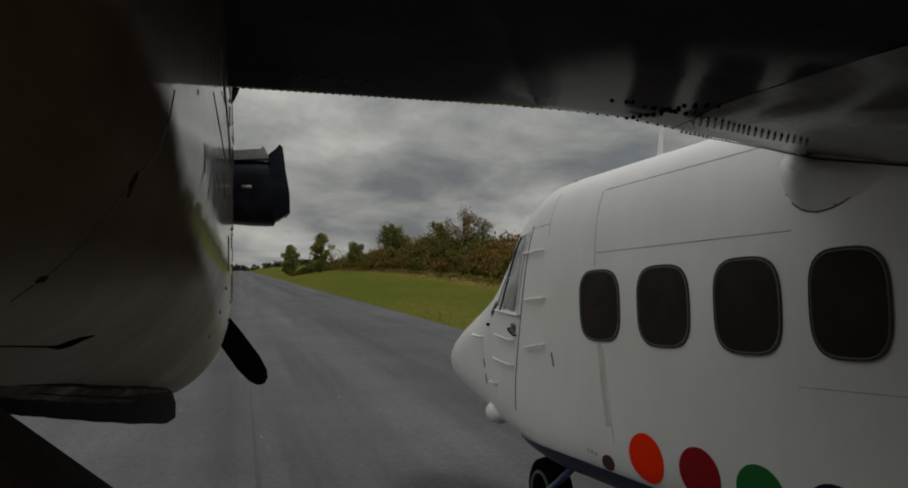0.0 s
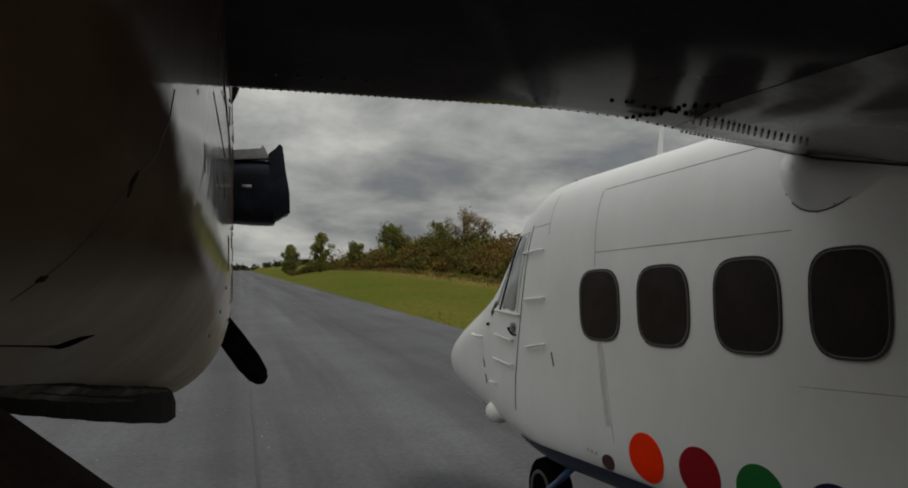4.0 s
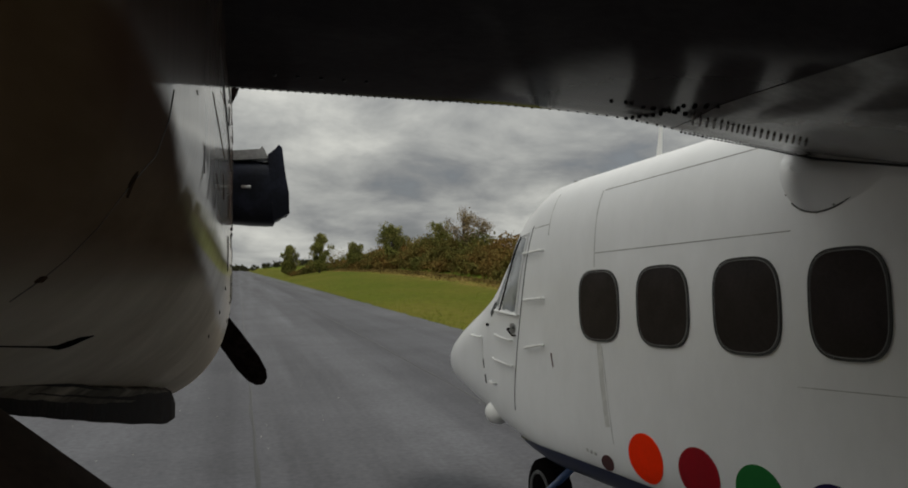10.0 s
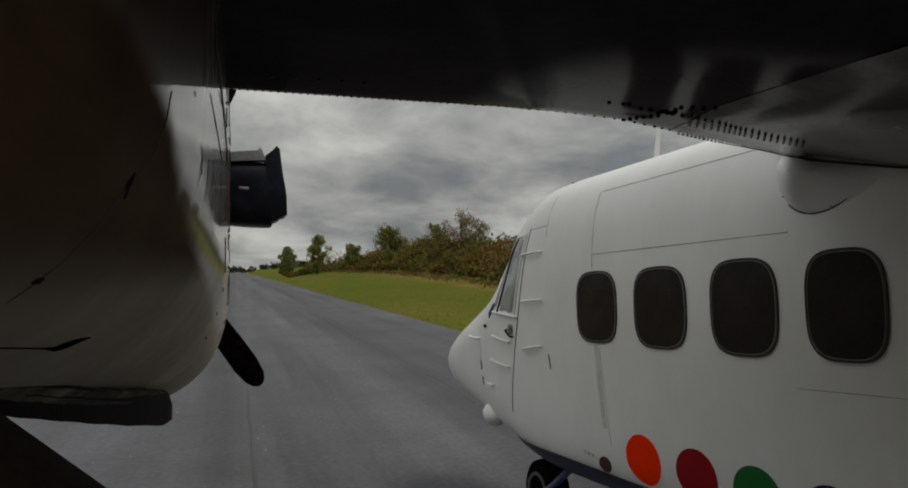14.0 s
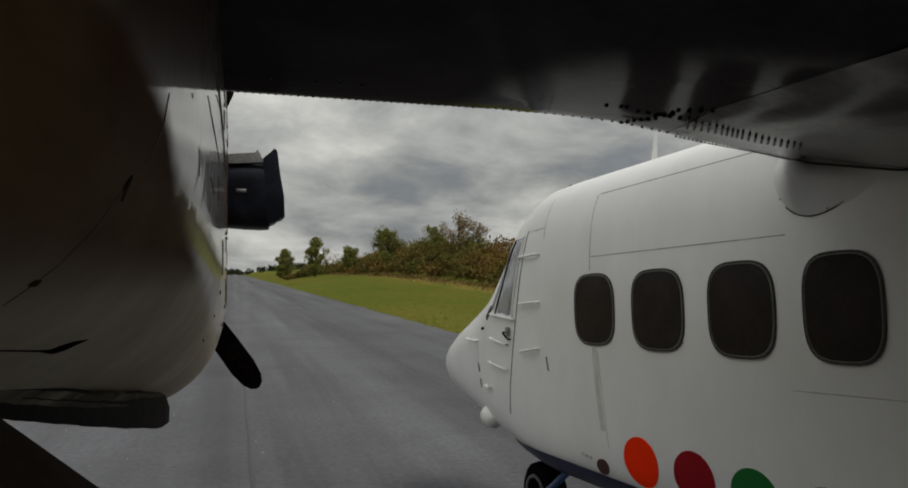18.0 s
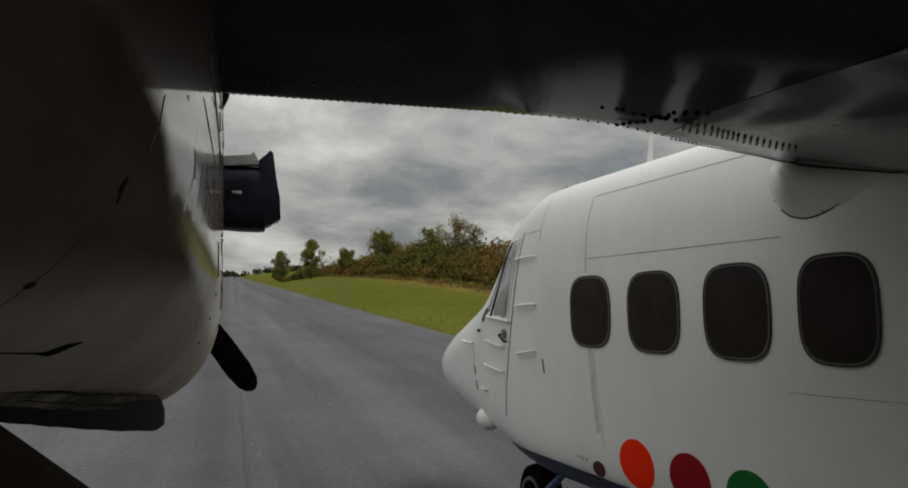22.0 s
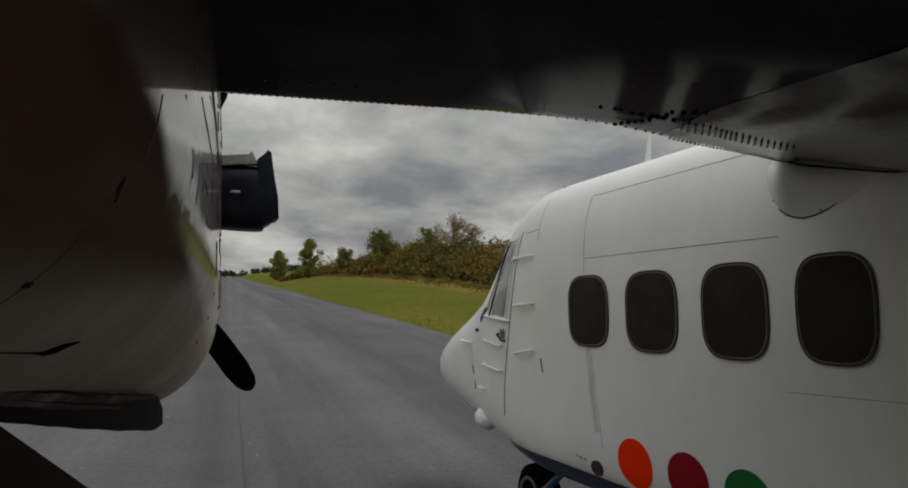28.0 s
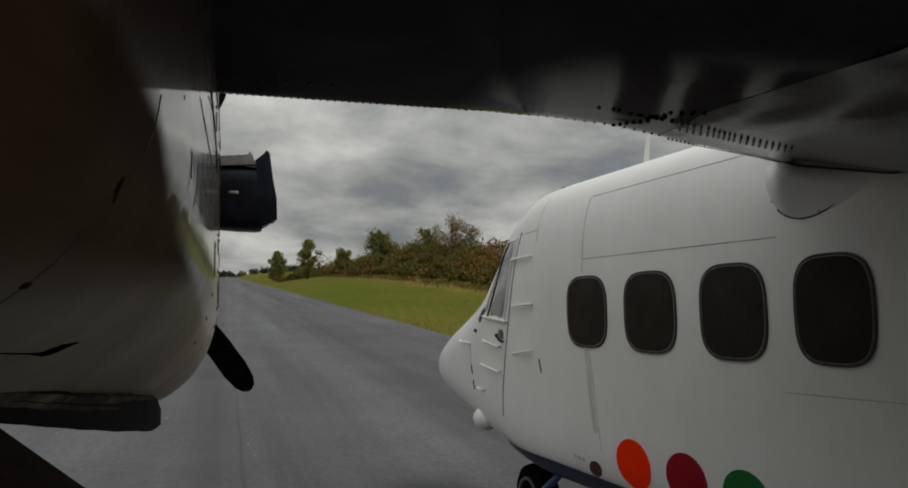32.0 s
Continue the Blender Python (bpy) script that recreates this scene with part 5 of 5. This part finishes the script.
def trailer(at, turn, long, label):
    t = thing("travel_trailer", label, "trailer", at=at, group="parked white trailers")
    t.rotation_euler = (0, 0, radians(turn))
    body = part("body", box((2.4, long, 2.3), (0, 0, 1.65), 0.12), TRAILER, t)
    for y in (-long * 0.28, long * 0.1, long * 0.34):
        part("window", box((0.05, long * 0.13, 0.6), (-1.2, y, 1.95), 0.02), GLASS, body, "dark window")
    part("door", box((0.05, 0.65, 1.7), (-1.21, -long * 0.08, 1.45), 0.02), SHEET, body, "grey door")
    for y in (-0.5, 0.5):
        for x in (-1.0, 1.0):
            part("wheel", spin([(-0.1, 0.2), (-0.1, 0.3), (0.1, 0.3), (0.1, 0.2)], (x, y, 0.3), (1, 0, 0), 16), BLACK, t, "black tyre")
    part("drawbar", tube([(0, long / 2, 0.55), (0, long / 2 + 1.1, 0.5)], 0.06, 6), SHEET, t)
    part("skirt_frame", box((2.2, long * 0.96, 0.12), (0, 0, 0.48), 0.02), SHEET, t)
    return t


trailer(along(27.0, 112), 60, 5.8, "long white travel trailer parked by the trees")
trailer(along(30.5, 108), 75, 4.6, "shorter white travel trailer parked by the trees")


def build_skip():
    x, y, z = along(33.5, 104)
    t = thing("waste_container", "dark green waste container on the grass", "container", at=(x, y, z - 0.05))
    t.rotation_euler = (0, 0, radians(70))
    part("body", box((2.0, 4.0, 1.6), (0, 0, 0.85), 0.05), BOTTLE, t)
    for k in range(5):
        part("rib", box((0.08, 0.12, 1.5), (-1.03, -1.7 + 0.85 * k, 0.85), 0.01), BOTTLE, t)
    part("rim", box((2.1, 4.1, 0.1), (0, 0, 1.68), 0.02), BOTTLE, t)


build_skip()


def build_apron():
    """The concrete apron behind the aircraft, laid in slabs, with gravel and maize along its edge."""
    rnd = random.Random(9)
    bm = bmesh.new()
    for i in range(20):
        for j in range(15):
            x0, y0 = -86 + i * 5, -137 + j * 5
            z = rnd.uniform(-0.004, 0.004)
            lo = [bm.verts.new((x, y, -0.05)) for x, y in ((x0 + 0.02, y0 + 0.02), (x0 + 4.98, y0 + 0.02), (x0 + 4.98, y0 + 4.98), (x0 + 0.02, y0 + 4.98))]
            hi = [bm.verts.new((v.co.x, v.co.y, z + 0.004)) for v in lo]
            bm.faces.new(hi)
            for k in range(4):
                bm.faces.new((lo[k], lo[(k + 1) % 4], hi[(k + 1) % 4], hi[k]))
    apron = tagged(part("apron", bm, CONCRETE, smooth=False), "pale cracked concrete apron laid in slabs", "apron", kind="structure")
    for k in range(6):
        x, y = rnd.uniform(-70, 0), rnd.uniform(-125, -75)
        rows, a = [], rnd.uniform(0, 6.28)
        for _ in range(26):
            w = rnd.uniform(0.02, 0.06)
            rows.append([(x - w, y, 0.008), (x, y + w, 0.016), (x + w, y, 0.008)])
            a += rnd.uniform(-0.6, 0.6)
            x, y = x + 0.7 * math.cos(a), y + 0.7 * math.sin(a)
        part("crack", loft(rows, closed=False), TARSEAL, apron, "dark crack filled with tar")
    vs, fs = [], []
    for _ in range(5000):
        x, y, k = rnd.uniform(-90, -12), -59.5 + rnd.uniform(-2.2, 2.2), rnd.uniform(0.03, 0.08)
        n = len(vs)
        vs += [(x - k, y, -0.01), (x + k, y - k, -0.01), (x + k * 0.4, y + k, -0.01), (x, y, k * 0.9)]
        fs += [(n, n + 1, n + 3), (n + 1, n + 2, n + 3), (n + 2, n, n + 3)]
    me = bpy.data.meshes.new("gravel_verge")
    me.from_pydata(vs, [], fs)
    me.materials.append(PEBBLE)
    tagged(new("gravel_verge", me), "grey gravel verge between apron and maize", "gravel", kind="stuff")
    vs, fs = [], []
    for _ in range(16000):
        x, y = rnd.uniform(-150, -16), -55 + 60 * rnd.random()
        z, h = rise(x, y) - 0.02, rnd.uniform(1.2, 1.9)
        for _ in range(2):
            a, w = rnd.uniform(0, 6.28), rnd.uniform(0.04, 0.09)
            n = len(vs)
            vs += [(x - w * math.sin(a), y + w * math.cos(a), z), (x + w * math.sin(a), y - w * math.cos(a), z), (x + 0.35 * math.cos(a), y + 0.35 * math.sin(a), z + h)]
            fs.append((n, n + 1, n + 2))
    me = bpy.data.meshes.new("maize")
    me.from_pydata(vs, [], fs)
    me.materials.append(DRY)
    tagged(new("maize", me), "ripe golden-brown maize field beyond the gravel", "maize", kind="stuff")


build_apron()


def shed(at, turn, long, label):
    """A long low hangar with a pale metal roof."""
    t = thing("hangar", label, "hangar", at=at, group="hangars beyond the apron")
    t.rotation_euler = (0, 0, radians(turn))
    h = long / 2
    part("wall", box((long, 14, 4.2), (0, 0, 2.1), 0.05), TRAILER, t, "off-white wall")
    for sgn in (-1, 1):
        bm = loft([[(-h - 0.4, sgn * 7.6, 4.0), (-h - 0.4, 0, 6.6), (-h - 0.4, 0, 6.75), (-h - 0.4, sgn * 7.7, 4.15)], [(h + 0.4, sgn * 7.6, 4.0), (h + 0.4, 0, 6.6), (h + 0.4, 0, 6.75), (h + 0.4, sgn * 7.7, 4.15)]])
        part("roof", bm, SHEET, t, "pale grey metal roof slope")
    n = int(long // 7)
    for k in range(n):
        part("door", box((5.0, 0.1, 3.4), (-h + 3.5 + 7 * k, 7.05, 1.7), 0.02), SHEET, t, "grey sliding door")


shed((-150, -215, -0.1), 12, 42, "long hangar with a pale metal roof beyond the apron")
shed((-95, -232, -0.1), 8, 28, "shorter hangar with a pale metal roof beyond the apron")


def parked_aeroplane(at, turn):
    """A small low-wing twin with round cowls, standing on its tail wheel."""
    t = thing("parked_aeroplane", "white low-wing aeroplane with round engine cowls parked on the apron", "aeroplane", at=at)
    t.rotation_euler = (0, 0, radians(turn))
    rings = []
    for y, w, top, low in ((4.6, 0.12, 1.75, 1.5), (4.3, 0.38, 1.95, 1.3), (3.4, 0.62, 2.25, 1.1), (2.4, 0.72, 2.75, 1.0), (0.6, 0.74, 2.85, 0.95), (-1.6, 0.62, 2.45, 0.85), (-3.8, 0.32, 1.75, 0.75), (-5.0, 0.10, 1.35, 0.75)):
        rings.append([(a, y, b) for a, b in superloop(0, (top + low) / 2, w, (top - low) / 2, 2.4, 28)])
    body = part("body", loft(rings), WHITE, t)
    for k in range(3):
        for sgn in (-1, 1):
            part("window", box((0.03, 0.55, 0.42), (sgn * 0.725, 1.7 - 0.85 * k, 2.2), 0.01), GLASS, body, "dark cabin window")
    fin = [[(a * 0.05, y0 + c, z) for a, c in ((0, 0.5 * k), (1, 0.2 * k), (0, -0.5 * k), (-1, 0.2 * k))] for y0, z, k in ((-4.3, 1.3, 1.5), (-4.6, 2.2, 1.1), (-4.7, 2.7, 0.7))]
    part("tail_fin", loft(fin), WHITE, t)
    part("tailplane", loft([[(x, y0 + c, 1.45 + b) for c, b in ((0.5, 0), (0.2, 0.05), (-0.5, 0), (0.2, -0.05))] for x, y0 in ((-2.3, -4.6), (0, -4.3), (2.3, -4.6))]), WHITE, t)
    for sgn in (-1, 1):
        rows = [[(sgn * x, y0 + c * k, z + b * k) for c, b in ((1.0, 0.0), (0.75, 0.13), (-0.2, 0.12), (-1.1, 0.0), (-0.2, -0.08), (0.75, -0.08))] for x, y0, z, k in ((0.5, 1.2, 1.2, 1.25), (2.2, 1.15, 1.32, 1.1), (6.8, 0.8, 1.85, 0.55), (7.1, 0.7, 1.9, 0.3))]
        wing_part = part("wing", loft(rows), GREYP, t, "grey wing with a pale front edge")
        part("front_edge", tube([(sgn * x, y, z) for x, y, z in ((0.7, 2.44, 1.21), (2.2, 2.25, 1.32), (6.8, 1.35, 1.85))], 0.05, 8), WHITE, wing_part, "pale rubber front edge")
        hub = Vector((sgn * 2.0, 3.0, 1.45))
        cowl = part("cowl", spin([(-1.9, 0.18), (-1.0, 0.5), (-0.3, 0.6), (0.15, 0.6), (0.3, 0.54), (0.32, 0.46), (0.1, 0.42), (-0.05, 0.40)], hub, (0, 1, 0), 28), WHITE, t, "white engine cowl with a rounded lip")
        part("throat", spin([(-0.05, 0.41), (0.0, 0.3), (0.0, 0.02)], hub, (0, 1, 0), 24), BLACK, cowl, "black cowl throat")
        part("gearbox", spin([(0.0, 0.16), (0.2, 0.15), (0.36, 0.08), (0.42, 0.01)], hub, (0, 1, 0), 18), BARE, cowl, "bright steel gear case")
        for k in range(2):
            out = Vector((math.sin(0.5 + math.pi * k), 0, math.cos(0.5 + math.pi * k)))
            part("blade", loft([[hub + Vector((0, 0.38, 0)) + out * r + Vector((a * out.z * w, b, -a * out.x * w)) for a, b in ((1, 0.02), (0, 0.04), (-1, -0.02), (0, -0.03))] for r, w in ((0.1, 0.05), (0.5, 0.09), (1.0, 0.08), (1.15, 0.03))]), BLACK, cowl, "black propeller blade")
        wheel_at = Vector((sgn * 2.0, 2.2, 0.38))
        part("main_wheel", spin([(-0.12, 0.2), (-0.12, 0.33), (-0.06, 0.38), (0.06, 0.38), (0.12, 0.33), (0.12, 0.2)], wheel_at, (1, 0, 0), 24), BLACK, t, "black tyre")
        part("gear_leg", tube([wheel_at + Vector((0.16, 0, 0)), wheel_at + Vector((0.16, 0.05, 0.75))], 0.05, 8), BARE, t)
    part("tail_wheel", spin([(-0.05, 0.08), (-0.05, 0.16), (0.05, 0.16), (0.05, 0.08)], (0, -4.6, 0.16), (1, 0, 0), 16), BLACK, t)
    part("tail_leg", tube([(0.08, -4.6, 0.16), (0.02, -4.45, 0.85)], 0.03, 6), BARE, t)


parked_aeroplane((-34, -84, 0.004), 150)
